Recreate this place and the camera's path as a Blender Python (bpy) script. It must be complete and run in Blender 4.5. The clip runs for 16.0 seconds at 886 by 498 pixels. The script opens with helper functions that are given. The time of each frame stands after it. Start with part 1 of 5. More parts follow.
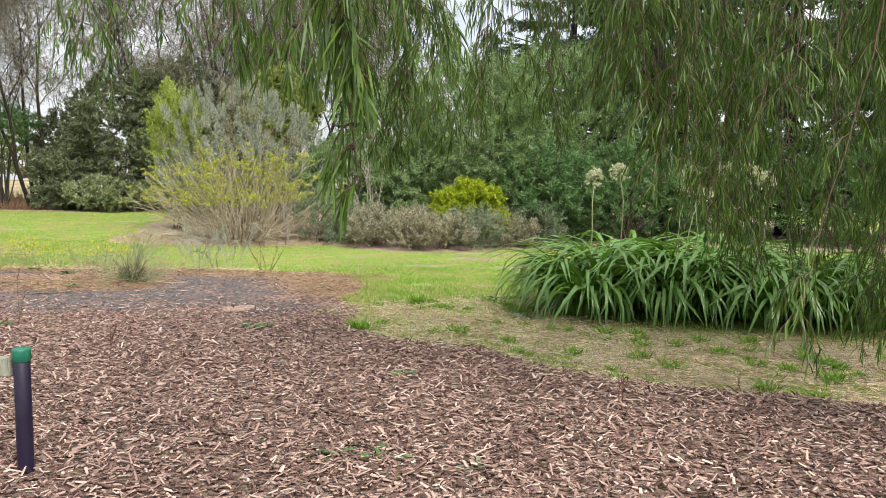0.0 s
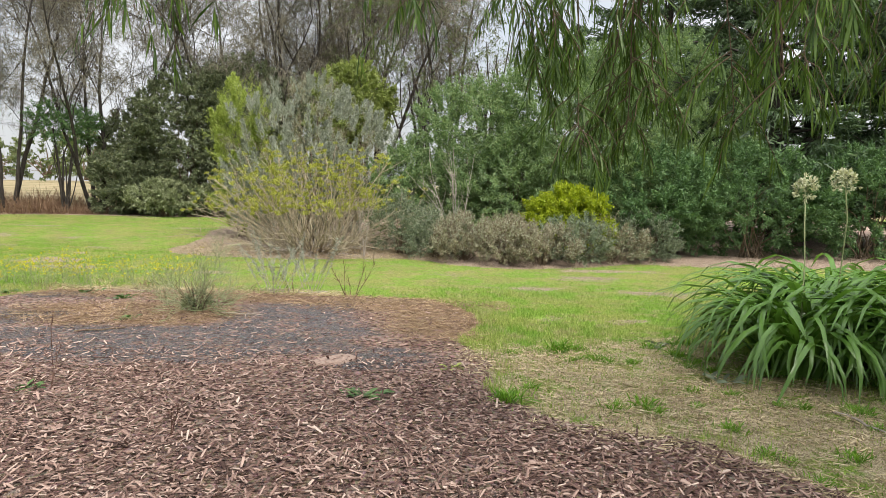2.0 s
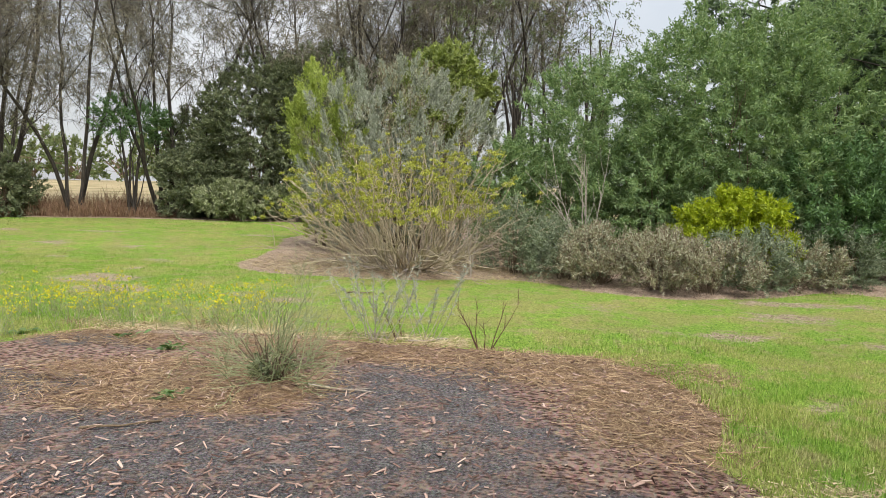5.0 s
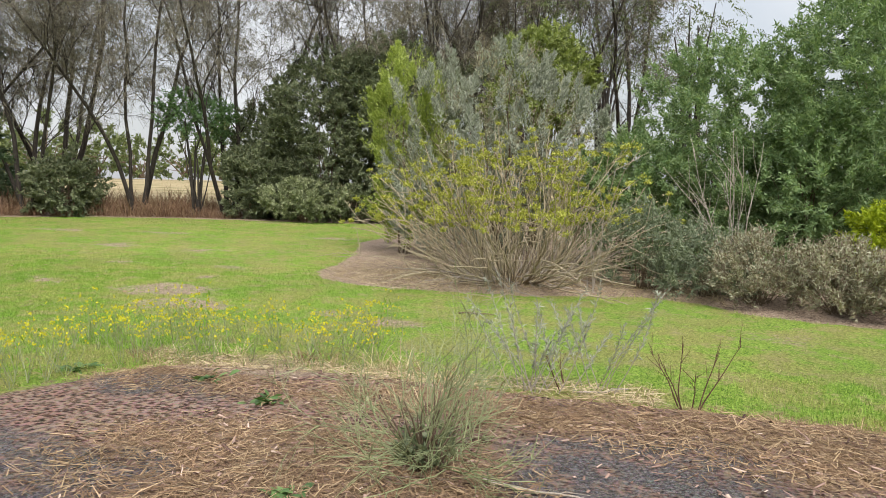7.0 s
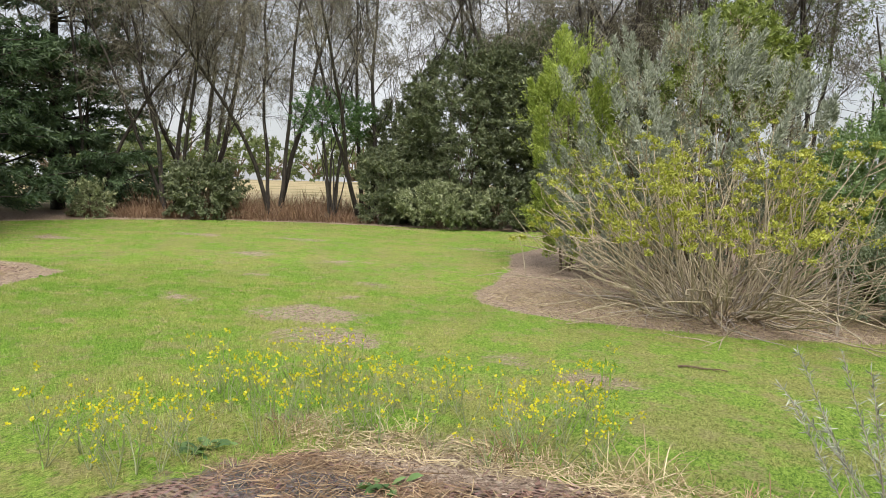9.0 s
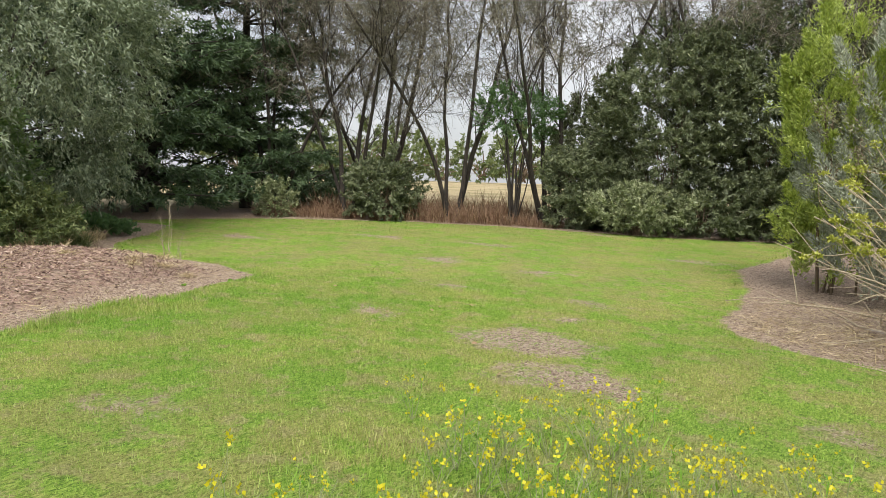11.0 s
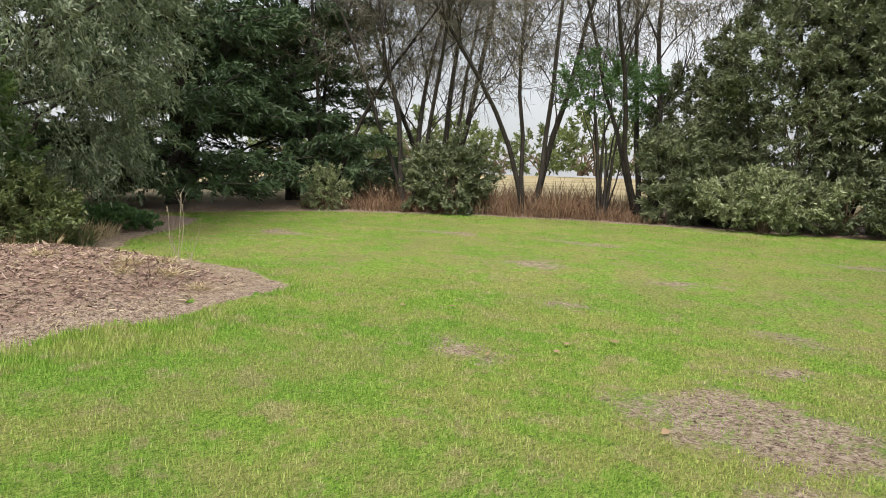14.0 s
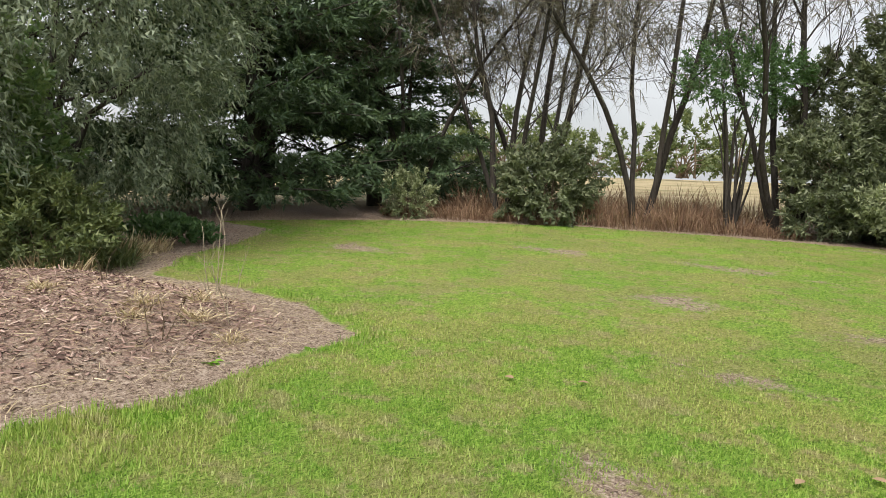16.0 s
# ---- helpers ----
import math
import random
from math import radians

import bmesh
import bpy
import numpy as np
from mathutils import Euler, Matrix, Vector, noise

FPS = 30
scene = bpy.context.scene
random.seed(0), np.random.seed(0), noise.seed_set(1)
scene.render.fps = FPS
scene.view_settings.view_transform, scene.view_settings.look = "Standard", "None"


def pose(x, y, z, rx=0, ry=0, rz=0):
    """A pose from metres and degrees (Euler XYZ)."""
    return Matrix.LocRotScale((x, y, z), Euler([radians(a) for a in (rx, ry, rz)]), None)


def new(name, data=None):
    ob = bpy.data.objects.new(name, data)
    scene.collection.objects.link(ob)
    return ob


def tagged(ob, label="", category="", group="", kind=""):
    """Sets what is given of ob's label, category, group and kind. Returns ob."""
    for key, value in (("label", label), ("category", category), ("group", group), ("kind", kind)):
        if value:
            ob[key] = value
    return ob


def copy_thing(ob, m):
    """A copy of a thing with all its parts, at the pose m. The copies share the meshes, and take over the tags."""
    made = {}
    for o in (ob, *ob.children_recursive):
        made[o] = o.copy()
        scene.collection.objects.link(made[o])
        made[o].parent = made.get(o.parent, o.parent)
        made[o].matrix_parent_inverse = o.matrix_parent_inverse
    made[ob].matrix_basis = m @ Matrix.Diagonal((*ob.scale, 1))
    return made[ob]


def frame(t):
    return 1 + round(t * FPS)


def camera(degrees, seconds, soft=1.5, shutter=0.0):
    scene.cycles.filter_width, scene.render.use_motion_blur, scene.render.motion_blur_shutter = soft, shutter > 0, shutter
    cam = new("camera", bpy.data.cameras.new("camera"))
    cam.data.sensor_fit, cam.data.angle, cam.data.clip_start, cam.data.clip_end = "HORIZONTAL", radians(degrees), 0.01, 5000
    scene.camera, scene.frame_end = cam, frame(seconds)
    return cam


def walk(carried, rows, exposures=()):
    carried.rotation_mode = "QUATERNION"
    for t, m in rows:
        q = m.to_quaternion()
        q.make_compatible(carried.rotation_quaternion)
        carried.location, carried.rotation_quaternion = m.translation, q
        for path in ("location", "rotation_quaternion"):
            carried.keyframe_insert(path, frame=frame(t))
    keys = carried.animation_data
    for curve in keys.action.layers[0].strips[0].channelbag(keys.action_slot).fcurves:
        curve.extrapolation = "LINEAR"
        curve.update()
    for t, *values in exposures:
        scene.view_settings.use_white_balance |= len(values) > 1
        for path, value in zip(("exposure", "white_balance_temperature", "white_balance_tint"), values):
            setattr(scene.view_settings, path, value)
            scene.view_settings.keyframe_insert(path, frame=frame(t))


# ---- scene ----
cam = camera(64.0, 16.0, soft=0.8)
METRES, EYE, TILT, LEAN, TURN = 17.0, 1.5, 0.0, 0.0, 0.0
ROWS = [
    (0.0, 0.0, 0.0, 0.0, 0.06, -5.1, -0.7),
    (0.5, -0.0122, 0.0319, 0.0023, 0.85, -5.13, -0.72),
    (1.0, -0.0256, 0.0603, 0.0039, 1.82, -5.15, -0.72),
    (1.5, -0.0412, 0.0912, 0.0042, 2.99, -5.11, -0.75),
    (2.0, -0.0567, 0.1204, 0.0056, 4.25, -5.07, -0.76),
    (2.5, -0.0682, 0.1498, 0.0065, 5.53, -5.06, -0.78),
    (3.0, -0.079, 0.18, 0.0085, 6.86, -5.09, -0.81),
    (5.5, -0.1514, 0.3174, 0.007, 9.85, -5.07, -0.96),
    (6.0, -0.1705, 0.3409, 0.0066, 10.41, -5.09, -1.0),
    (6.5, -0.1915, 0.3659, 0.0064, 11.8, -5.13, -0.99),
    (7.0, -0.211, 0.3901, 0.0054, 13.61, -5.14, -1.06),
    (7.5, -0.2288, 0.4173, 0.0046, 15.63, -5.11, -1.15),
    (8.0, -0.2475, 0.4427, 0.0069, 17.59, -5.14, -1.17),
    (8.5, -0.2671, 0.4649, 0.0079, 19.95, -5.18, -1.24),
    (9.0, -0.2879, 0.4854, 0.0098, 23.31, -5.23, -1.34),
    (9.5, -0.3098, 0.5026, 0.0088, 27.28, -5.23, -1.5),
    (10.0, -0.3323, 0.5198, 0.0072, 31.02, -5.28, -1.6),
    (12.5, -0.4387, 0.6002, 0.0066, 39.15, -5.81, -1.64),
    (13.0, -0.4582, 0.6244, 0.004, 39.58, -5.96, -1.64),
    (13.5, -0.4837, 0.6494, -0.0043, 39.87, -5.93, -1.63),
    (14.0, -0.5143, 0.676, -0.0068, 40.24, -5.93, -1.59),
    (14.5, -0.5435, 0.6995, -0.0063, 41.01, -5.91, -1.61),
    (15.0, -0.5682, 0.7233, -0.0038, 42.34, -5.91, -1.65),
    (15.5, -0.5901, 0.7453, -0.0008, 44.26, -5.99, -1.68),
    (16.0, -0.6117, 0.764, -0.0021, 47.13, -6.03, -1.71),
]
walk(cam, [(t, pose(0, 0, EYE, TILT, LEAN, TURN) @ pose(METRES * x, METRES * y, METRES * z, 90 + pitch, roll, yaw)) for t, x, y, z, yaw, pitch, roll in ROWS],
     exposures=((0.0, 1.2, 6550, 8), (1.2, 1.14, 6550, 8), (2.0, 1.0, 6550, 8), (3.2, 1.0, 6550, 8), (5.3, 0.9, 6550, 8), (10.0, 0.88, 6550, 8), (16.0, 0.86, 6550, 8)))

# ---- daylight ----
SUN_ELEV, SUN_ROT = radians(52), radians(150)
world = bpy.data.worlds.new("sky")
scene.world = world
world.use_nodes = True
wt = world.node_tree
wbg = wt.nodes["Background"]
wbg.inputs["Strength"].default_value = 0.1
sky = wt.nodes.new("ShaderNodeTexSky")
sky.sky_type = "NISHITA"
sky.sun_disc = False
sky.sun_elevation, sky.sun_rotation = SUN_ELEV, SUN_ROT
sky.air_density, sky.dust_density = 1.0, 4.0
wco = wt.nodes.new("ShaderNodeTexCoord")
wno = wt.nodes.new("ShaderNodeTexNoise")
wno.inputs["Scale"].default_value = 2.2
wno.inputs["Detail"].default_value = 6
wra = wt.nodes.new("ShaderNodeMapRange")
wra.inputs["From Min"].default_value, wra.inputs["From Max"].default_value = 0.3, 0.6
wra.inputs["To Min"].default_value, wra.inputs["To Max"].default_value = 0.45, 0.95
wmi = wt.nodes.new("ShaderNodeMixRGB")
wmi.inputs["Color2"].default_value = (6.8, 6.9, 7.2, 1)  # thin bright cloud
wt.links.new(wco.outputs["Generated"], wno.inputs["Vector"])
wt.links.new(wno.outputs["Fac"], wra.inputs["Value"])
wt.links.new(wra.outputs["Result"], wmi.inputs["Fac"])
wt.links.new(sky.outputs["Color"], wmi.inputs["Color1"])
# an overcast sky is brighter overhead than at the horizon
wse = wt.nodes.new("ShaderNodeSeparateXYZ")
wup = wt.nodes.new("ShaderNodeMapRange")
wup.inputs["To Min"].default_value, wup.inputs["To Max"].default_value = 0.66, 1.25
wmu = wt.nodes.new("ShaderNodeMixRGB")
wmu.blend_type = "MULTIPLY"
wmu.inputs["Fac"].default_value = 1.0
wt.links.new(wco.outputs["Generated"], wse.inputs["Vector"])
wt.links.new(wse.outputs["Z"], wup.inputs["Value"])
wt.links.new(wmi.outputs["Color"], wmu.inputs["Color1"])
wt.links.new(wup.outputs["Result"], wmu.inputs["Color2"])
wt.links.new(wmu.outputs["Color"], wbg.inputs["Color"])
sun_data = bpy.data.lights.new("sun", "SUN")
sun_data.energy, sun_data.angle, sun_data.color = 2.6, radians(30), (1.0, 0.95, 0.87)
sun = new("sun", sun_data)
sun.matrix_world = Euler((math.pi / 2 - SUN_ELEV, 0, math.pi - SUN_ROT)).to_matrix().to_4x4()


# ---- materials ----
class Nodes:
    """Short hand for building a node material."""

    def __init__(self, name):
        self.m = bpy.data.materials.new(name)
        self.m.use_nodes = True
        self.t = self.m.node_tree
        self.p = self.t.nodes["Principled BSDF"]
        self.out = self.t.nodes["Material Output"]
        self.co = self.t.nodes.new("ShaderNodeTexCoord").outputs["Object"]

    def put(self, socket, v):
        if isinstance(v, bpy.types.NodeSocket):
            self.t.links.new(v, socket)
        elif isinstance(v, tuple):
            socket.default_value = (*v, 1) if len(v) == 3 else v
        else:
            socket.default_value = v

    def noise(self, scale, detail=4, rough=0.6, dist=0.0, vec=None):
        n = self.t.nodes.new("ShaderNodeTexNoise")
        self.put(n.inputs["Vector"], vec or self.co)
        for k, v in (("Scale", scale), ("Detail", detail), ("Roughness", rough), ("Distortion", dist)):
            n.inputs[k].default_value = v
        return n.outputs["Fac"]

    def voronoi(self, scale, what="Distance", vec=None, rand=1.0):
        n = self.t.nodes.new("ShaderNodeTexVoronoi")
        self.put(n.inputs["Vector"], vec or self.co)
        n.inputs["Scale"].default_value, n.inputs["Randomness"].default_value = scale, rand
        return n.outputs[what]

    def stretch(self, sx, sy, sz, turn=0.0, vec=None):
        n = self.t.nodes.new("ShaderNodeMapping")
        self.put(n.inputs["Vector"], vec or self.co)
        n.inputs["Scale"].default_value, n.inputs["Rotation"].default_value = (sx, sy, sz), (0, 0, turn)
        return n.outputs["Vector"]

    def attr(self, name):
        n = self.t.nodes.new("ShaderNodeAttribute")
        n.attribute_name = name
        return n.outputs["Fac"]

    def island(self):
        return self.t.nodes.new("ShaderNodeNewGeometry").outputs["Random Per Island"]

    def one(self):
        return self.t.nodes.new("ShaderNodeObjectInfo").outputs["Random"]

    def math(self, op, a, b=0.0):
        n = self.t.nodes.new("ShaderNodeMath")
        n.operation = op
        self.put(n.inputs[0], a)
        self.put(n.inputs[1], b)
        return n.outputs[0]

    def step(self, v, lo, hi, a=0.0, b=1.0):
        n = self.t.nodes.new("ShaderNodeMapRange")
        n.interpolation_type = "SMOOTHSTEP"
        self.put(n.inputs["Value"], v)
        for k, x in (("From Min", lo), ("From Max", hi), ("To Min", a), ("To Max", b)):
            n.inputs[k].default_value = x
        return n.outputs["Result"]

    def ramp(self, fac, *stops):
        n = self.t.nodes.new("ShaderNodeValToRGB")
        self.put(n.inputs["Fac"], fac)
        r = n.color_ramp
        while len(r.elements) < len(stops):
            r.elements.new(0.5)
        for e, (pos, c) in zip(r.elements, stops):
            e.position, e.color = pos, (*c, 1)
        return n.outputs["Color"]

    def mix(self, fac, a, b, kind="MIX"):
        n = self.t.nodes.new("ShaderNodeMixRGB")
        n.blend_type = kind
        self.put(n.inputs["Fac"], fac)
        self.put(n.inputs["Color1"], a)
        self.put(n.inputs["Color2"], b)
        return n.outputs["Color"]

    def bump(self, height, strength=0.5, dist=0.02):
        n = self.t.nodes.new("ShaderNodeBump")
        self.put(n.inputs["Height"], height)
        n.inputs["Strength"].default_value, n.inputs["Distance"].default_value = strength, dist
        self.t.links.new(n.outputs["Normal"], self.p.inputs["Normal"])

    def done(self, color, rough=0.8, metal=0.0, spec=0.3):
        self.put(self.p.inputs["Base Color"], color)
        self.put(self.p.inputs["Roughness"], rough)
        self.p.inputs["Metallic"].default_value = metal
        self.p.inputs["Specular IOR Level"].default_value = spec
        return self.m


def leaf_mat(name, *cols, trans=0.35, rough=0.5, patch=2.0, spec=0.35):
    """Thin leaves: colour varies leaf by leaf and in larger patches; light comes through."""
    n = Nodes(name)
    k = len(cols) - 1
    c = n.ramp(n.island(), *[(i / max(k, 1), c) for i, c in enumerate(cols)])
    c = n.mix(n.step(n.noise(patch, 3), 0.35, 0.65, 0.0, 0.55), c, n.mix(1.0, c, (0.62, 0.66, 0.6), "MULTIPLY"))
    n.done(c, rough, spec=spec)
    tr = n.t.nodes.new("ShaderNodeBsdfTranslucent")
    n.put(tr.inputs["Color"], n.mix(1.0, c, (1.25, 1.3, 0.7), "MULTIPLY"))
    ms = n.t.nodes.new("ShaderNodeMixShader")
    ms.inputs["Fac"].default_value = trans
    n.t.links.new(n.p.outputs["BSDF"], ms.inputs[1])
    n.t.links.new(tr.outputs["BSDF"], ms.inputs[2])
    n.t.links.new(ms.outputs["Shader"], n.out.inputs["Surface"])
    return n.m


def bark_mat(name, dark, light, scale=18.0):
    n = Nodes(name)
    v = n.stretch(1, 1, 0.18)
    f = n.noise(scale, 6, 0.7, 0.4, vec=v)
    c = n.ramp(f, (0.3, dark), (0.7, light))
    c = n.mix(n.step(n.noise(1.3, 3), 0.5, 0.7, 0, 0.5), c, tuple(0.5 * (a + b) * 1.2 for a, b in zip(dark, light)))
    n.bump(f, 0.8, 0.03)
    return n.done(c, 0.9)


def ground_mat():
    n = Nodes("ground")
    wob = n.math("ADD", n.math("MULTIPLY", n.math("SUBTRACT", n.noise(1.6, 5, 0.65), 0.5), 0.55),
                 n.math("MULTIPLY", n.math("SUBTRACT", n.noise(11, 4, 0.7), 0.5), 0.3))

    def zone(name, lo=-0.06, hi=0.06, much=1.0):
        return n.step(n.math("ADD", n.attr(name), n.math("MULTIPLY", wob, much)), lo, hi)

    fine = n.noise(38, 5, 0.8)
    blade = n.noise(48, 5, 0.8, 1.0, vec=n.stretch(1, 0.45, 1, 0.5))
    mid = n.noise(1.3, 6, 0.7)
    # mown turf
    turf = n.ramp(blade, (0.39, (0.075, 0.135, 0.022)), (0.5, (0.21, 0.335, 0.048)), (0.61, (0.38, 0.50, 0.105)))
    turf = n.mix(n.step(mid, 0.44, 0.56, 0.0, 0.85), turf, n.ramp(blade, (0.40, (0.15, 0.16, 0.04)), (0.60, (0.43, 0.41, 0.15))))
    turf = n.mix(n.step(n.noise(3.2, 7, 0.75), 0.52, 0.60, 0, 0.8), turf, n.ramp(fine, (0.4, (0.16, 0.14, 0.055)), (0.6, (0.47, 0.43, 0.20))))
    turf = n.mix(n.step(n.noise(0.5, 3), 0.4, 0.6, 0, 0.35), turf, n.mix(1.0, turf, (0.7, 0.85, 0.75), "MULTIPLY"))
    # dead straw and thatch
    straw = n.ramp(n.noise(34, 6, 0.8, 1.5), (0.40, (0.15, 0.11, 0.066)), (0.5, (0.48, 0.39, 0.25)), (0.6, (0.74, 0.64, 0.46)))
    # bark mulch
    flake = n.voronoi(55, "Color", vec=n.stretch(1, 0.5, 1, 0.9))
    flake2 = n.voronoi(38, "Distance", vec=n.stretch(0.5, 1, 1, 0.3))
    mulch = n.ramp(n.math("ADD", n.math("MULTIPLY", n.noise(28, 6, 0.85), 0.8), n.math("MULTIPLY", flake2, 0.35)),
                   (0.42, (0.026, 0.015, 0.012)), (0.52, (0.15, 0.092, 0.073)), (0.64, (0.44, 0.31, 0.255)))
    mulch = n.mix(0.25, mulch, n.mix(1.0, mulch, flake, "MULTIPLY"))
    mulch = n.mix(n.step(n.noise(1.1, 4), 0.45, 0.65, 0, 0.5), mulch, n.mix(1.0, mulch, (0.62, 0.55, 0.52), "MULTIPLY"))
    # old asphalt with grit
    grit = n.voronoi(95, "Color")
    asph = n.ramp(n.noise(50, 6, 0.85), (0.40, (0.035, 0.032, 0.034)), (0.5, (0.125, 0.115, 0.118)), (0.62, (0.30, 0.275, 0.275)))
    asph = n.mix(0.15, asph, n.mix(1.0, asph, grit, "OVERLAY"))
    # pale leaf litter and bare soil
    litter = n.ramp(n.noise(24, 6, 0.8, 1.2), (0.40, (0.10, 0.068, 0.052)), (0.5, (0.36, 0.265, 0.205)), (0.61, (0.60, 0.49, 0.40)))
    # rust-brown dead weeds
    rust = n.ramp(n.noise(30, 6, 0.8, 2.0), (0.40, (0.08, 0.046, 0.03)), (0.5, (0.27, 0.178, 0.11)), (0.61, (0.52, 0.38, 0.25)))
    # dry paddock far off
    field = n.ramp(n.noise(0.35, 5, 0.7), (0.35, (0.22, 0.19, 0.10)), (0.5, (0.33, 0.27, 0.16)), (0.65, (0.40, 0.33, 0.21)))
    c = n.mix(zone("straw", -0.3, 0.3), turf, n.mix(n.step(n.noise(2.4, 7, 0.75), 0.5, 0.6), straw, turf))
    c = n.mix(zone("bald", -0.13, 0.17, 2.2), c, n.mix(n.step(n.noise(12, 6, 0.8), 0.5, 0.62, 0, 0.8), litter, turf))
    c = n.mix(zone("mulch", -0.04, 0.04, 0.8), c, mulch)
    c = n.mix(zone("rust", -0.16, 0.16, 1.8), c, n.mix(n.step(n.noise(6, 5, 0.75), 0.45, 0.6, 0, 0.7), rust, mulch))
    c = n.mix(zone("asphalt", -0.12, 0.12, 1.8), c, n.mix(n.step(n.noise(5, 8, 0.8), 0.47, 0.6, 0, 0.85), asph, mulch))
    c = n.mix(zone("litter", -0.05, 0.05, 0.7), c, litter)
    c = n.mix(zone("mound", -0.2, 0.25, 1.6), c, n.mix(n.step(n.noise(4, 6, 0.75), 0.42, 0.6, 0.0, 0.8), n.mix(0.6, mulch, (0.46, 0.32, 0.255)), litter))
    c = n.mix(zone("field", -1.5, 1.5), c, field)
    n.bump(n.math("ADD", blade, n.math("MULTIPLY", n.noise(22, 6, 0.8), 1.6)), 0.9, 0.035)
    return n.done(c, 0.93, spec=0.15)


def grass_mat():
    """Blades that follow the same dry and lush patches as the turf below."""
    n = Nodes("grass_blade")
    r = n.island()
    lush = n.ramp(r, (0.0, (0.13, 0.25, 0.03)), (0.5, (0.215, 0.365, 0.05)), (1.0, (0.35, 0.50, 0.095)))
    worn = n.ramp(r, (0.0, (0.22, 0.29, 0.06)), (0.5, (0.35, 0.41, 0.10)), (1.0, (0.51, 0.53, 0.19)))
    dead = n.ramp(r, (0.0, (0.26, 0.235, 0.10)), (1.0, (0.58, 0.53, 0.28)))
    c = n.mix(n.step(n.noise(1.3, 6, 0.7), 0.44, 0.56, 0.0, 0.85), lush, worn)
    c = n.mix(n.step(n.noise(3.2, 7, 0.75), 0.52, 0.60, 0, 0.8), c, dead)
    c = n.mix(n.step(n.noise(0.5, 3), 0.4, 0.6, 0, 0.35), c, n.mix(1.0, c, (0.7, 0.85, 0.75), "MULTIPLY"))
    n.done(c, 0.55, spec=0.25)
    tr = n.t.nodes.new("ShaderNodeBsdfTranslucent")
    n.put(tr.inputs["Color"], c)
    ms = n.t.nodes.new("ShaderNodeMixShader")
    ms.inputs["Fac"].default_value = 0.45
    n.t.links.new(n.p.outputs["BSDF"], ms.inputs[1])
    n.t.links.new(tr.outputs["BSDF"], ms.inputs[2])
    n.t.links.new(ms.outputs["Shader"], n.out.inputs["Surface"])
    return n.m


def chip_mat():
    n = Nodes("wood_chip")
    c = n.ramp(n.island(), (0.0, (0.06, 0.036, 0.031)), (0.3, (0.17, 0.107, 0.090)), (0.65, (0.33, 0.225, 0.19)), (0.92, (0.47, 0.345, 0.295)), (1.0, (0.62, 0.50, 0.43)))
    f = n.noise(120, 3, 0.7, vec=n.stretch(1, 1, 1))
    c = n.mix(n.step(f, 0.3, 0.7, 0.0, 0.5), c, n.mix(1.0, c, (0.6, 0.55, 0.5), "MULTIPLY"))
    n.bump(f, 0.4, 0.004)
    return n.done(c, 0.9, spec=0.2)


def paint_mat(name, col, worn):
    n = Nodes(name)
    f = n.noise(14, 6, 0.7)
    c = n.mix(n.step(f, 0.5, 0.7, 0, 0.6), col, worn)
    n.bump(n.noise(60, 4), 0.2, 0.004)
    return n.done(c, n.step(f, 0.3, 0.7, 0.35, 0.6), spec=0.4)


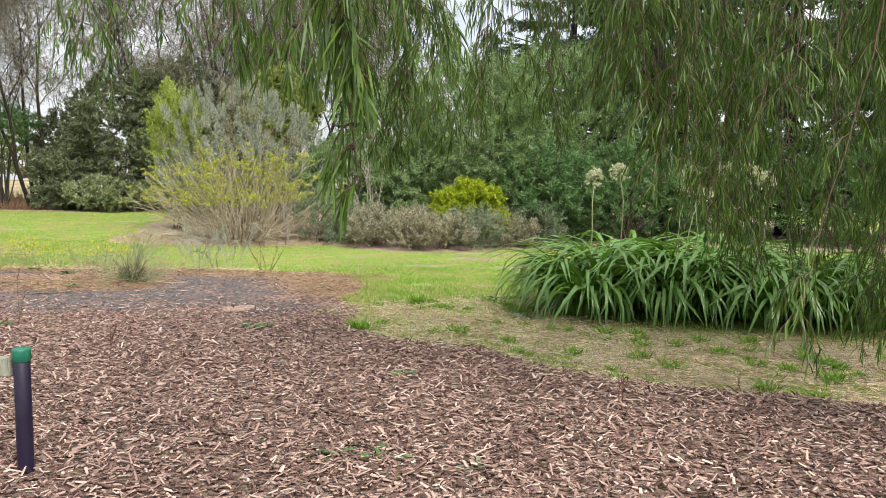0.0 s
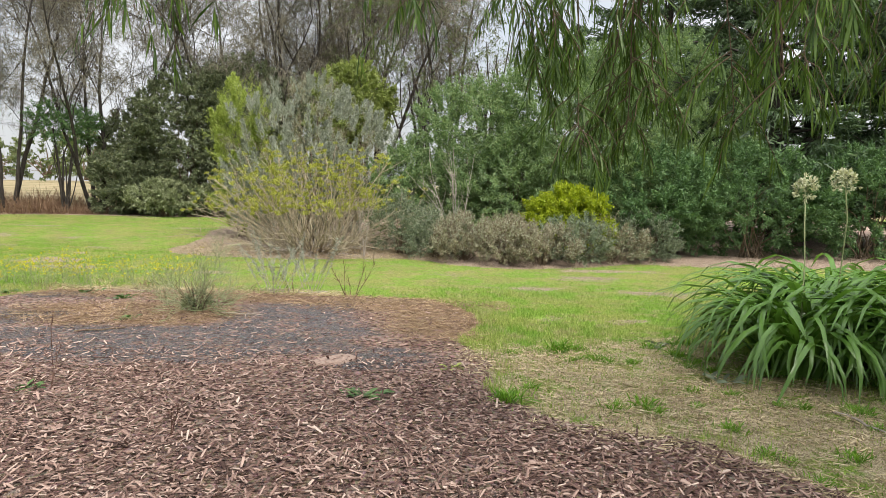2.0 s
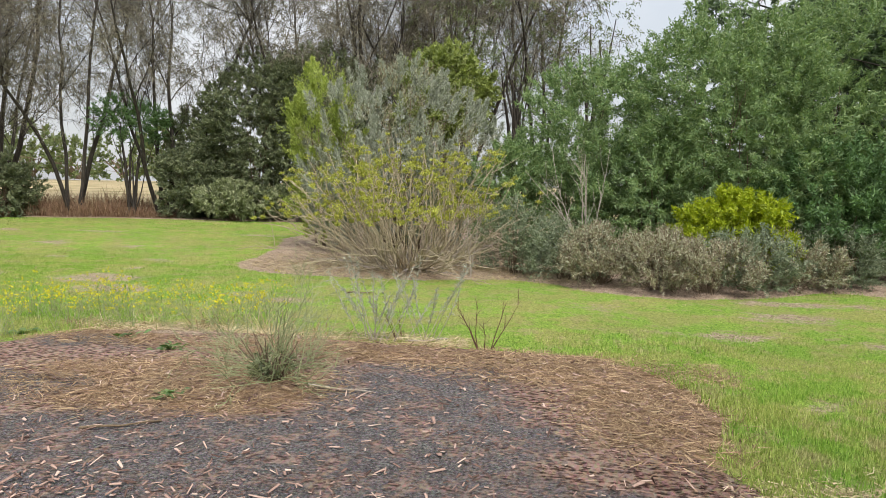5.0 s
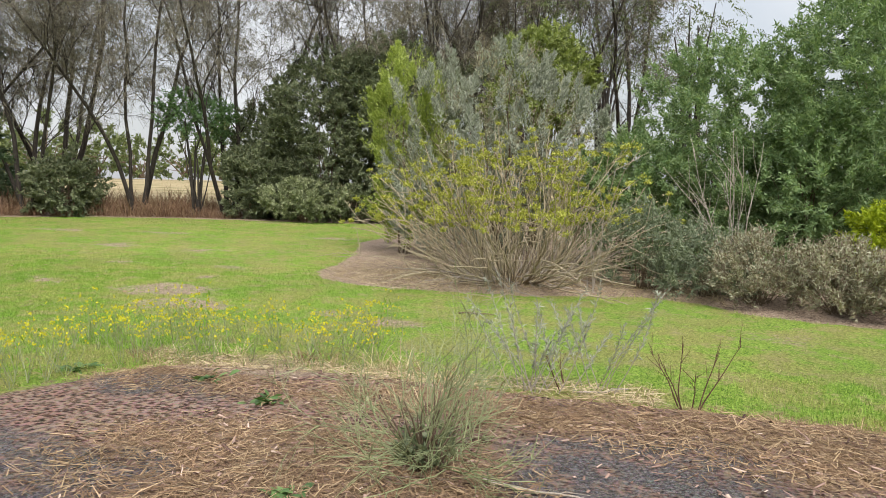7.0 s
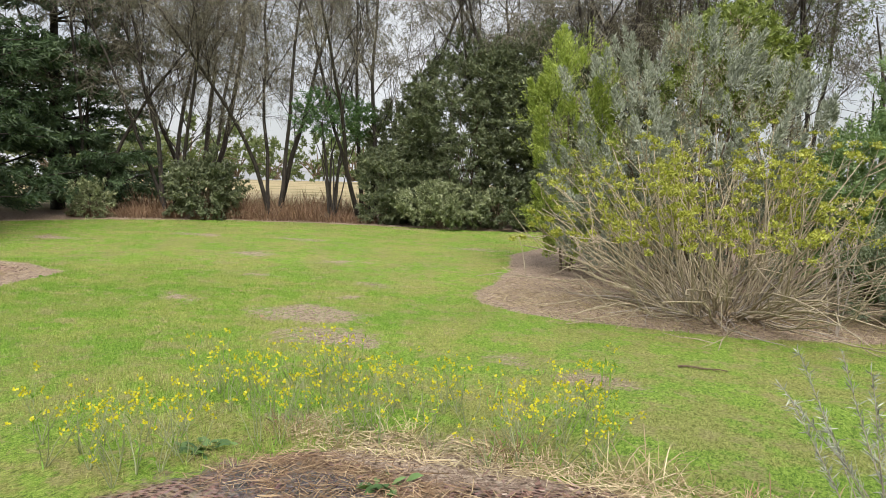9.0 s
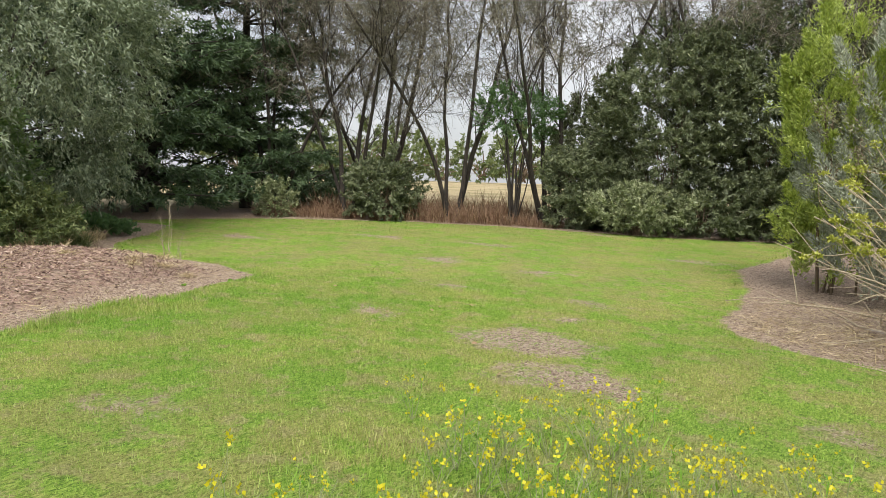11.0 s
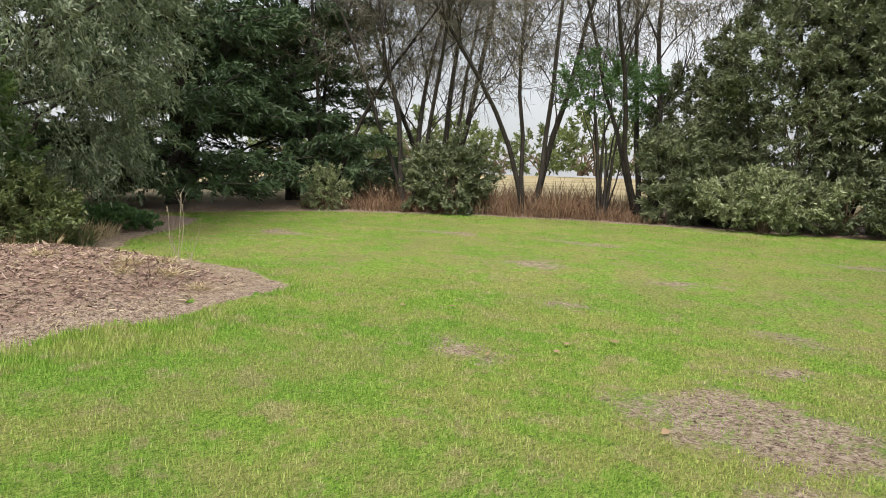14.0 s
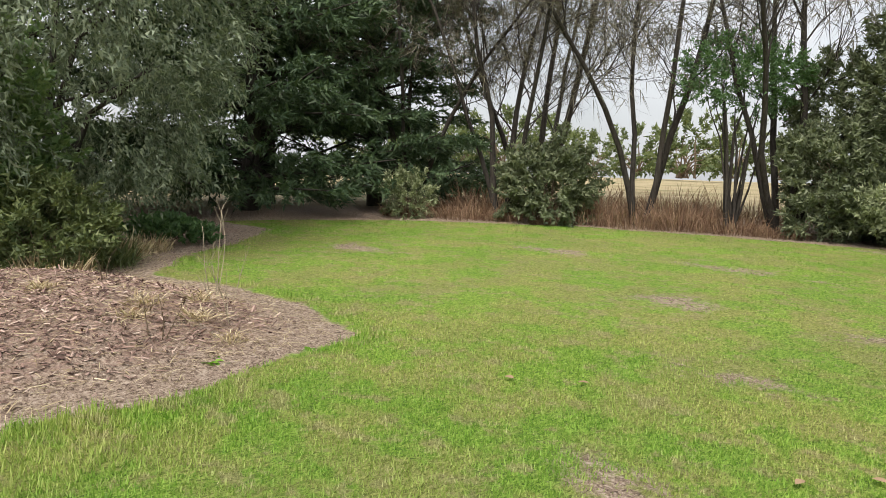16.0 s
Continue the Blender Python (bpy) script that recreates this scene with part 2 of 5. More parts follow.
M = {
    "ground": ground_mat(),
    "chip": chip_mat(),
    "grass": grass_mat(),
    "tall_grass": leaf_mat("tall_grass_blade", (0.09, 0.20, 0.015), (0.14, 0.29, 0.025), (0.22, 0.37, 0.05), trans=0.4),
    "dry": leaf_mat("dry_straw", (0.20, 0.145, 0.09), (0.46, 0.36, 0.225), (0.70, 0.59, 0.42), trans=0.2, rough=0.8),
    "rust": leaf_mat("rust_straw", (0.12, 0.07, 0.042), (0.28, 0.18, 0.11), (0.50, 0.37, 0.24), trans=0.15, rough=0.85),
    "reed": leaf_mat("dead_reed", (0.13, 0.075, 0.05), (0.24, 0.14, 0.095), (0.36, 0.25, 0.17), trans=0.15, rough=0.85, patch=0.7),
    "willow": leaf_mat("willow_leaf", (0.036, 0.075, 0.013), (0.068, 0.128, 0.022), (0.135, 0.22, 0.04), trans=0.34, rough=0.4, patch=1.2),
    "strap": leaf_mat("strap_leaf", (0.055, 0.125, 0.022), (0.095, 0.20, 0.034), (0.16, 0.29, 0.055), trans=0.25, rough=0.32, spec=0.55),
    "acacia": leaf_mat("green_leaf", (0.118, 0.19, 0.084), (0.185, 0.272, 0.125), (0.285, 0.365, 0.185), trans=0.38, patch=0.7),
    "deep": leaf_mat("deep_green_leaf", (0.065, 0.13, 0.055), (0.105, 0.19, 0.075), (0.16, 0.26, 0.11), trans=0.3, patch=0.8),
    "dark": leaf_mat("dark_leaf", (0.09, 0.112, 0.064), (0.15, 0.176, 0.10), (0.24, 0.265, 0.165), trans=0.25, patch=0.6),
    "lime": leaf_mat("lime_leaf", (0.23, 0.29, 0.07), (0.34, 0.41, 0.105), (0.48, 0.54, 0.17), trans=0.35),
    "olive": leaf_mat("olive_leaf", (0.15, 0.19, 0.055), (0.23, 0.28, 0.08), (0.33, 0.37, 0.12), trans=0.3),
    "gold": leaf_mat("yellow_green_leaf", (0.20, 0.26, 0.012), (0.31, 0.38, 0.018), (0.42, 0.47, 0.035), trans=0.35),
    "silver": leaf_mat("silver_leaf", (0.2, 0.22, 0.175), (0.31, 0.335, 0.27), (0.44, 0.465, 0.39), trans=0.05, rough=0.7, patch=1.2),
    "silvergreen": leaf_mat("silver_green_leaf", (0.105, 0.135, 0.085), (0.18, 0.218, 0.145), (0.30, 0.34, 0.245), trans=0.2, rough=0.6, patch=0.5),
    "heath": leaf_mat("heath_leaf", (0.15, 0.115, 0.085), (0.25, 0.205, 0.15), (0.33, 0.325, 0.225), (0.44, 0.44, 0.35), trans=0.2, rough=0.75),
    "umbel": leaf_mat("yellow_umbel", (0.22, 0.24, 0.04), (0.36, 0.38, 0.065), (0.50, 0.49, 0.12), trans=0.3),
    "mustard": leaf_mat("yellow_petal", (0.52, 0.48, 0.02), (0.65, 0.58, 0.03), trans=0.3),
    "pale": leaf_mat("pale_leaf", (0.13, 0.16, 0.08), (0.25, 0.285, 0.16), (0.48, 0.505, 0.33), trans=0.25, patch=1.5),
    "cypress": leaf_mat("cypress_spray", (0.040, 0.072, 0.038), (0.072, 0.115, 0.058), (0.118, 0.17, 0.085), trans=0.2, patch=0.5),
    "needle": leaf_mat("sheoak_needle", (0.105, 0.094, 0.074), (0.17, 0.152, 0.122), (0.255, 0.226, 0.184), trans=0.2, rough=0.8, patch=0.4),
    "gum": leaf_mat("gum_leaf", (0.078, 0.106, 0.042), (0.130, 0.163, 0.066), (0.195, 0.225, 0.096), trans=0.3),
    "white": leaf_mat("pale_floret", (0.42, 0.42, 0.30), (0.55, 0.55, 0.42), (0.66, 0.64, 0.54), trans=0.3),
    "herb": leaf_mat("herb_leaf", (0.053, 0.105, 0.035), (0.090, 0.168, 0.056), (0.150, 0.238, 0.084), trans=0.25),
    "bark": bark_mat("dark_bark", (0.018, 0.015, 0.013), (0.075, 0.064, 0.055)),
    "greybark": bark_mat("grey_bark", (0.05, 0.042, 0.036), (0.16, 0.14, 0.12)),
    "twig": bark_mat("brown_twig", (0.08, 0.055, 0.035), (0.20, 0.15, 0.10), 40),
    "cane": bark_mat("pale_cane", (0.20, 0.16, 0.105), (0.50, 0.43, 0.32), 30),
    "ash": bark_mat("bleached_stem", (0.26, 0.22, 0.19), (0.46, 0.41, 0.36), 40),
    "redtwig": bark_mat("red_brown_stem", (0.06, 0.03, 0.022), (0.16, 0.085, 0.06), 40),
    "greenstem": leaf_mat("green_stem", (0.21, 0.24, 0.12), (0.34, 0.37, 0.20), trans=0.1),
    "stone": bark_mat("pink_stone", (0.22, 0.15, 0.12), (0.40, 0.30, 0.25), 22),
    "purple": paint_mat("purple_paint", (0.012, 0.008, 0.025), (0.028, 0.022, 0.042)),
    "green_paint": paint_mat("green_paint", (0.01, 0.12, 0.075), (0.03, 0.19, 0.13)),
    "rail": bark_mat("weathered_rail", (0.20, 0.20, 0.16), (0.38, 0.38, 0.31), 30),
}


# ---- mesh tools ----
def mesh_of(name, verts, faces, mat, smooth=False):
    """A mesh from arrays; faces is one array (n, k) or a list of such arrays."""
    if not isinstance(faces, list):
        faces = [faces]
    faces = [f for f in faces if len(f)]
    verts = np.asarray(verts, dtype=np.float32)
    me = bpy.data.meshes.new(name)
    me.vertices.add(len(verts))
    me.vertices.foreach_set("co", verts.ravel())
    loops = np.concatenate([f.ravel() for f in faces]).astype(np.int32)
    sizes = np.concatenate([np.full(len(f), f.shape[1]) for f in faces])
    starts = np.concatenate(([0], np.cumsum(sizes)[:-1])).astype(np.int32)
    me.loops.add(len(loops))
    me.loops.foreach_set("vertex_index", loops)
    me.polygons.add(len(starts))
    me.polygons.foreach_set("loop_start", starts)
    if smooth:
        me.polygons.foreach_set("use_smooth", np.ones(len(starts), dtype=bool))
    me.materials.append(M[mat])
    me.update(calc_edges=True)
    return me


def unit(a):
    return a / np.maximum(np.linalg.norm(a, axis=-1, keepdims=True), 1e-9)


def rand_dirs(rng, n):
    return unit(rng.normal(size=(n, 3)))


def leaf_geo(rng, P, D, L, W, fold=0.15):
    """One lozenge a leaf."""
    n = len(P)
    D = unit(D)
    S = unit(np.cross(D, rand_dirs(rng, n)))
    U = np.cross(S, D)
    L = np.broadcast_to(np.asarray(L, dtype=float), (n,))[:, None]
    W = np.broadcast_to(np.asarray(W, dtype=float), (n,))[:, None]
    v = np.stack([P, P + D * L * 0.45 + S * W / 2, P + D * L + U * L * fold, P + D * L * 0.45 - S * W / 2], axis=1)
    return v.reshape(-1, 3), np.arange(4 * n).reshape(n, 4)


def small_leaf_geo(rng, P, D, L, W):
    """One pointed triangle a leaf, for foliage well away from the walk."""
    n = len(P)
    D = unit(D)
    S = unit(np.cross(D, rand_dirs(rng, n)))
    L, W = np.asarray(L, dtype=float)[:, None], np.asarray(W, dtype=float)[:, None]
    v = np.stack([P + S * W / 2, P - S * W / 2, P + D * L], axis=1)
    return v.reshape(-1, 3), np.arange(3 * n).reshape(n, 3)


def strip_geo(rng, P, D, L, W, bend, seg=3, prof=(0.35, 0.95, 0.8, 0.04), grav=-1.0):
    """Long narrow leaves that bow under their weight."""
    n = len(P)
    D = unit(D)
    flat = np.stack([-D[:, 1], D[:, 0], np.zeros(n)], axis=1) + 0.35 * rng.normal(size=(n, 3))
    S = unit(flat - D * (flat * D).sum(1, keepdims=True))
    L = np.broadcast_to(np.asarray(L, dtype=float), (n,))[:, None]
    W = np.broadcast_to(np.asarray(W, dtype=float), (n,))[:, None]
    bend = np.broadcast_to(np.asarray(bend, dtype=float), (n,))[:, None]
    rings = []
    for j in range(seg + 1):
        s = j / seg
        w = np.interp(s, np.linspace(0, 1, len(prof)), prof)
        c = P + D * L * s * (1 - 0.25 * bend * s) + np.array([0, 0, grav]) * L * bend * s * s
        rings += [c + S * W * w / 2, c - S * W * w / 2]
    v = np.stack(rings, axis=1).reshape(-1, 3)
    k = 2 * (seg + 1)
    base = np.arange(n)[:, None] * k
    f = np.concatenate([base + np.array([2 * j, 2 * j + 1, 2 * j + 3, 2 * j + 2]) for j in range(seg)])
    return v, f


def tubes(lines, sides=5):
    """lines: (points, radii) pairs; closed tapering tubes."""
    V, Q, T, off = [], [], [], 0
    ang = np.arange(sides) * 2 * np.pi / sides
    for pts, rad in lines:
        pts = np.asarray(pts, dtype=float)
        m = len(pts)
        tan = unit(np.gradient(pts, axis=0))
        ref = np.array([1.0, 0.2, 0.1]) if abs(tan[0][0]) < 0.8 else np.array([0.1, 1.0, 0.2])
        A = unit(np.cross(tan, ref))
        B = np.cross(tan, A)
        r = np.asarray(rad, dtype=float)[:, None, None]
        V.append((pts[:, None] + r * (A[:, None] * np.cos(ang)[None, :, None] + B[:, None] * np.sin(ang)[None, :, None])).reshape(-1, 3))
        i = np.arange(sides)
        j = (i + 1) % sides
        for a in range(m - 1):
            Q.append(np.stack([off + a * sides + i, off + a * sides + j, off + (a + 1) * sides + j, off + (a + 1) * sides + i], axis=1))
        V.append(pts[-1:] + tan[-1:] * rad[-1])
        T.append(np.stack([off + (m - 1) * sides + i, off + (m - 1) * sides + j, np.full(sides, off + m * sides)], axis=1))
        off += m * sides + 1
    return np.concatenate(V), [np.concatenate(Q), np.concatenate(T)]


def wander(rng, p, d, length, steps=5, jit=0.15, lift=0.0):
    """A crooked line from p along d; lift bends it up (or down)."""
    p, d = np.array(p, dtype=float), unit(np.array(d, dtype=float))
    out = [p.copy()]
    for _ in range(steps):
        d = unit(d + rng.normal(size=3) * jit + np.array([0, 0, lift]))
        p = p + d * length / steps
        out.append(p.copy())
    return np.array(out)


def fork(rng, line, rad, n, length, spread, depth, out, tips, jit=0.15, lift=0.0, start=0.35, shrink=0.6):
    """Side branches along a line, and theirs in turn; the ends go into tips."""
    for _ in range(n):
        u = rng.uniform(start, 1.0) * (len(line) - 1)
        i = min(int(u), len(line) - 2)
        p = line[i] + (line[i + 1] - line[i]) * (u - i)
        d = unit(line[i + 1] - line[i])
        d = unit(d + spread * unit(np.cross(d, rng.normal(size=3))) + np.array([0, 0, lift]))
        ln = wander(rng, p, d, length * rng.uniform(0.6, 1.2), 4, jit, lift * 0.3)
        r0 = rad * shrink * rng.uniform(0.6, 1.0)
        out.append((ln, np.linspace(r0, r0 * 0.35, len(ln))))
        tips.append((ln, depth))
        if depth > 0:
            fork(rng, ln, r0, max(2, n - 1), length * 0.6, spread, depth - 1, out, tips, jit, lift, start, shrink)


# ---- things and parts ----
def relief(x, y):
    """Height of the ground without the bed mound."""
    return 0.027 * np.maximum(0, -0.5 * np.asarray(x) + 0.85 * np.asarray(y) - 19)


def thing(name, x, y, label, category, group="", z=None, turn=0.0, scale=1.0):
    ob = new(name)
    ob.empty_display_size = 0.2
    ob.matrix_basis = pose(x, y, float(ground_z(x, y)) if z is None else z, 0, 0, turn) @ Matrix.Scale(scale, 4)
    return tagged(ob, label, category, group)


def part(name, me, parent, label="", kind=""):
    ob = new(name, me)
    ob.parent = parent
    return tagged(ob, label, kind=kind)


def place(src, x, y, turn=0.0, scale=1.0, z=None, label=""):
    """A copy of a thing elsewhere on the ground."""
    s0 = src.scale[0]
    m = pose(x, y, float(ground_z(x, y)) if z is None else z, 0, 0, turn) @ Matrix.Scale(scale / s0, 4)
    return tagged(copy_thing(src, m), label)


# ---- the ground: one sheet, with its beds ----
BED_A = [(-8, -9), (-10, 2), (-9.5, 7), (-8.6, 9.6), (-7.9, 10.8), (-7.3, 11.9), (-5.8, 12.1), (-4.0, 11.9), (-2.8, 11.9), (-1.8, 11.7), (-1.25, 10.8),
         (-1.05, 10.1), (-1.4, 9.4), (-1.0, 8.4), (-1.0, 7.5), (-0.5, 6.8), (0.4, 6.4), (1.0, 5.7), (1.8, 5.2), (3.2, 4.8), (6, 4), (9, -9)]
STRAW = [(-1.2, 8.8), (0, 9.4), (1.2, 9.6), (1.6, 8), (2.8, 7.3), (5, 6.6), (9, 6), (9, 3), (3.2, 4.6), (1.8, 5.0), (1, 5.4), (0.3, 6.2), (-0.5, 6.6), (-1, 7.5)]
BED_B = [(-8.7, 19.4), (-8.65, 18.2), (-8.3, 17.6), (-7.3, 17.0), (-6.2, 16.9), (-5, 16.9), (-4.3, 17.1), (-3.2, 17.4), (-2.4, 17.0), (-1.7, 16.2), (-0.6, 15.8),
         (0.7, 16.2), (1.9, 17.2), (3.5, 16.9), (4.8, 17), (9, 17), (16, 18), (16, 36), (-7, 36), (-9, 30), (-9.6, 23), (-9.0, 21)]
BED_C = [(-14.3, 9.5), (-13.7, 11), (-14.1, 12.5), (-14.75, 13.9), (-14.7, 14.8), (-15.0, 15.6), (-15.2, 16.5), (-16.5, 16.85), (-18, 16.7), (-19.2, 16.3),
         (-20.4, 17.2), (-21.8, 18.9), (-23.2, 20.2), (-25, 20), (-32, 18), (-32, 6), (-18, 7)]
REAR = [(-25.2, 19.8), (-24.6, 21.9), (-23.4, 23.7), (-21.9, 25.0), (-20.2, 26.3), (-17, 27.3), (-14.3, 27.8), (-11.5, 28.4), (-9.5, 29.5), (-6, 31), (-6, 45), (-45, 45), (-45, 15)]
FIELD = [(-29, 18), (-28, 24), (-26, 28.5), (-21, 31.5), (-15, 33.5), (-8, 36), (20, 40), (60, 60), (60, 2500), (-2500, 2500), (-2500, -100), (-60, 10)]


def inside(poly, X, Y):
    """Signed distance to a closed outline, positive inside."""
    X, Y = np.asarray(X, dtype=float), np.asarray(Y, dtype=float)
    d = np.full(X.shape, 1e9)
    inn = np.zeros(X.shape, dtype=bool)
    for (ax, ay), (bx, by) in zip(poly, poly[1:] + poly[:1]):
        ex, ey = bx - ax, by - ay
        t = np.clip(((X - ax) * ex + (Y - ay) * ey) / (ex * ex + ey * ey), 0, 1)
        d = np.minimum(d, np.hypot(X - ax - t * ex, Y - ay - t * ey))
        if ay != by:
            inn ^= ((ay > Y) != (by > Y)) & (X < (bx - ax) * (Y - ay) / (by - ay) + ax)
    return np.where(inn, d, -d)


def blobs(X, Y, *spots):
    """Signed distance to a few ellipses (x, y, rx, ry)."""
    best = np.full(np.shape(X), -9.0)
    for x, y, rx, ry in spots:
        q = np.hypot((X - x) / rx, (Y - y) / ry)
        best = np.maximum(best, (1 - q) * min(rx, ry))
    return best


def waves(X, Y):
    return (0.5 * np.sin(X * 1.7 + 0.6 * np.sin(Y * 1.3)) * np.sin(Y * 1.9 + 0.7) + 0.3 * np.sin(X * 4.1 + Y * 2.3) * np.sin(Y * 3.7 - X)
            + 0.2 * np.sin(X * 9.3 - Y * 5.1) * np.sin(Y * 8.7 + X * 3))


def soft(d, w):
    t = np.clip(d / w, 0, 1)
    return t * t * (3 - 2 * t)


def ground_z(x, y):
    x, y = np.asarray(x, dtype=float), np.asarray(y, dtype=float)
    z = relief(x, y) + 0.012 * waves(x, y)
    z = z + 0.05 * soft(inside(BED_A, x, y) + 0.1, 0.35)
    dome = np.clip(1 - np.hypot((x + 17.0) / 3.2, (y - 13.9) / 3.2), 0, 1)
    z = z + soft(inside(BED_C, x, y), 1.6) * 0.31 * soft(dome, 0.55)
    z = z + 0.05 * soft(inside(BED_B, x, y), 1.0)
    return z


def strip(lo, hi, step, reach):
    fine = np.arange(lo, hi + step / 2, step)
    far = step * np.cumsum(1.45 ** np.arange(1, 40))
    far = far[far < reach]
    return np.concatenate([(lo - far)[::-1], fine, hi + far])


BALD = [(-9.9, 15.7, 0.80, 0.55), (-9.0, 14.7, 0.70, 0.40), (-10.1, 16.9, 0.22, 0.17), (-10.3, 18.1, 0.33, 0.17), (-12.1, 15.8, 0.30, 0.19), (-14.2, 20.1, 0.44, 0.28), (-6.1, 14.4, 0.33, 0.19),
        (-6.9, 14.7, 0.22, 0.14), (-10.7, 23.6, 0.55, 0.22), (-12.1, 20.2, 0.39, 0.17), (-19.8, 19.9, 0.66, 0.28), (0.6, 14.6, 0.55, 0.28), (-0.4, 13.2, 0.39, 0.19), (1.4, 13.0, 0.55, 0.22),
        (-2.0, 14.8, 0.33, 0.14), (1.2, 15.8, 0.84, 0.28), (-0.3, 10.6, 0.19, 0.17), (0.6, 10.6, 0.28, 0.17), (-11.0, 12.0, 0.28, 0.17), (-12.6, 18.0, 0.28, 0.17), (-14.9, 23.0, 0.61, 0.22),
        (-17.8, 22.5, 0.55, 0.22), (-6.8, 12.2, 0.50, 0.19), (-14.0, 27.2, 0.66, 0.22)]
gx, gy = strip(-26, 6, 0.19, 2600), strip(-1, 30, 0.19, 2600)
GX, GY = np.meshgrid(gx, gy)
GX, GY = GX.ravel(), GY.ravel()
GZ = ground_z(np.clip(GX, -60, 60), np.clip(GY, -60, 60))
nx, ny = len(gx), len(gy)
ii = (np.arange(ny - 1)[:, None] * nx + np.arange(nx - 1)[None, :]).ravel()
ground_mesh = mesh_of("ground", np.stack([GX, GY, GZ], axis=1), np.stack([ii, ii + 1, ii + nx + 1, ii + nx], axis=1), "ground", smooth=True)
ZONES = {
    "mulch": inside(BED_A, GX, GY),
    "straw": inside(STRAW, GX, GY),
    "litter": np.maximum.reduce([inside(BED_B, GX, GY), inside(BED_C, GX, GY), inside(REAR, GX, GY), blobs(GX, GY, (-6.5, 11.95, 0.75, 0.28))]),
    "field": inside(FIELD, GX, GY),
    "mound": np.minimum(inside(BED_C, GX, GY) - 0.55, 4.0),
    "asphalt": blobs(GX, GY, (-4.6, 8.6, 2.2, 0.75), (-3.2, 9.3, 1.0, 0.8), (-3.35, 10.3, 0.75, 0.85), (-7.0, 11.2, 0.6, 0.32), (-6.8, 9.6, 1.0, 0.6), (-1.9, 8.2, 0.5, 0.45)),
    "rust": blobs(GX, GY, (-5.3, 10.0, 1.4, 0.8), (-2.3, 11.2, 1.5, 0.65), (-1.6, 10.3, 0.6, 1.2), (-4.3, 11.4, 1.9, 0.35), (-6.8, 11.5, 0.8, 0.3)),
    "bald": blobs(GX, GY, *BALD),
}
for zone_name, values in ZONES.items():
    ground_mesh.attributes.new(zone_name, "FLOAT", "POINT").data.foreach_set("value", np.clip(values, -9, 9).astype(np.float32))
tagged(new("ground", ground_mesh), "mown green lawn with bald patches and bark mulch beds", "ground", kind="structure")


# ---- plants ----
def crown_pts(rng, n, radii, zc, hollow=0.6, lump=0.25, seed=0.0, low=0.08, skirt=False):
    """Points on and just inside a lumpy crown, with the way out from its middle."""
    D = rand_dirs(rng, n * 2)
    D = D[D[:, 2] * radii[2] + zc > low][:n]
    q = D * 2.3 + seed
    bump = np.sin(q[:, 0] * 2.1 + seed) * np.sin(q[:, 1] * 2.3 + 1.1) + 0.6 * np.sin(q[:, 2] * 3.9 + q[:, 0] * 3.1) + 0.5 * np.sin(q[:, 1] * 5.3 - q[:, 2] * 4.7)
    r = rng.uniform(hollow, 1.0, len(D)) ** 0.6 * (1 + lump * bump * 0.6)
    flat = np.where(D[:, 2] < 0, 0.92 / np.maximum(np.hypot(D[:, 0], D[:, 1]), 0.3), 1.0)
    flat = np.maximum(flat, 1.0) if skirt else np.ones(len(D))
    P = D * np.array(radii) * r[:, None] * np.stack([flat, flat, np.ones(len(D))], axis=1) + np.array([0, 0, zc])
    keep = P[:, 2] > low
    return P[keep], D[keep]


def lobe_pts(rng, n, radii, zc, lobes, size=0.42, low=0.08):
    """Points over a crown made of rounded leafy masses, with some inside it."""
    R = np.array(radii, dtype=float)
    D = rand_dirs(rng, lobes * 6)
    D = D[(D[:, 2] * R[2] * 0.6 + zc > low) & (D[:, 2] > -0.75)]
    pick = [0]
    for _ in range(min(lobes, len(D)) - 1):
        gap = (D @ D[pick].T).max(axis=1)
        pick.append(int(np.argmin(gap + rng.uniform(0, 0.3, len(D)))))
    D = D[pick]
    grow = rng.uniform(0.75, 1.25, len(D)) * size
    cen = D * R * (1.04 - grow)[:, None] + np.array([0, 0, zc])
    k = rng.integers(0, len(D), n)
    d = rand_dirs(rng, n)
    d = np.where((d * D[k]).sum(1, keepdims=True) < -0.3, -d, d)
    P = cen[k] + d * R * grow[k][:, None] * rng.uniform(0.7, 1.05, (n, 1))
    core = rng.uniform(size=n) < 0.14
    P = np.where(core[:, None], rand_dirs(rng, n) * R * rng.uniform(0.3, 0.75, (n, 1)) + np.array([0, 0, zc]), P)
    keep = P[:, 2] > low
    return P[keep], unit(d + 0.35 * D[k])[keep]


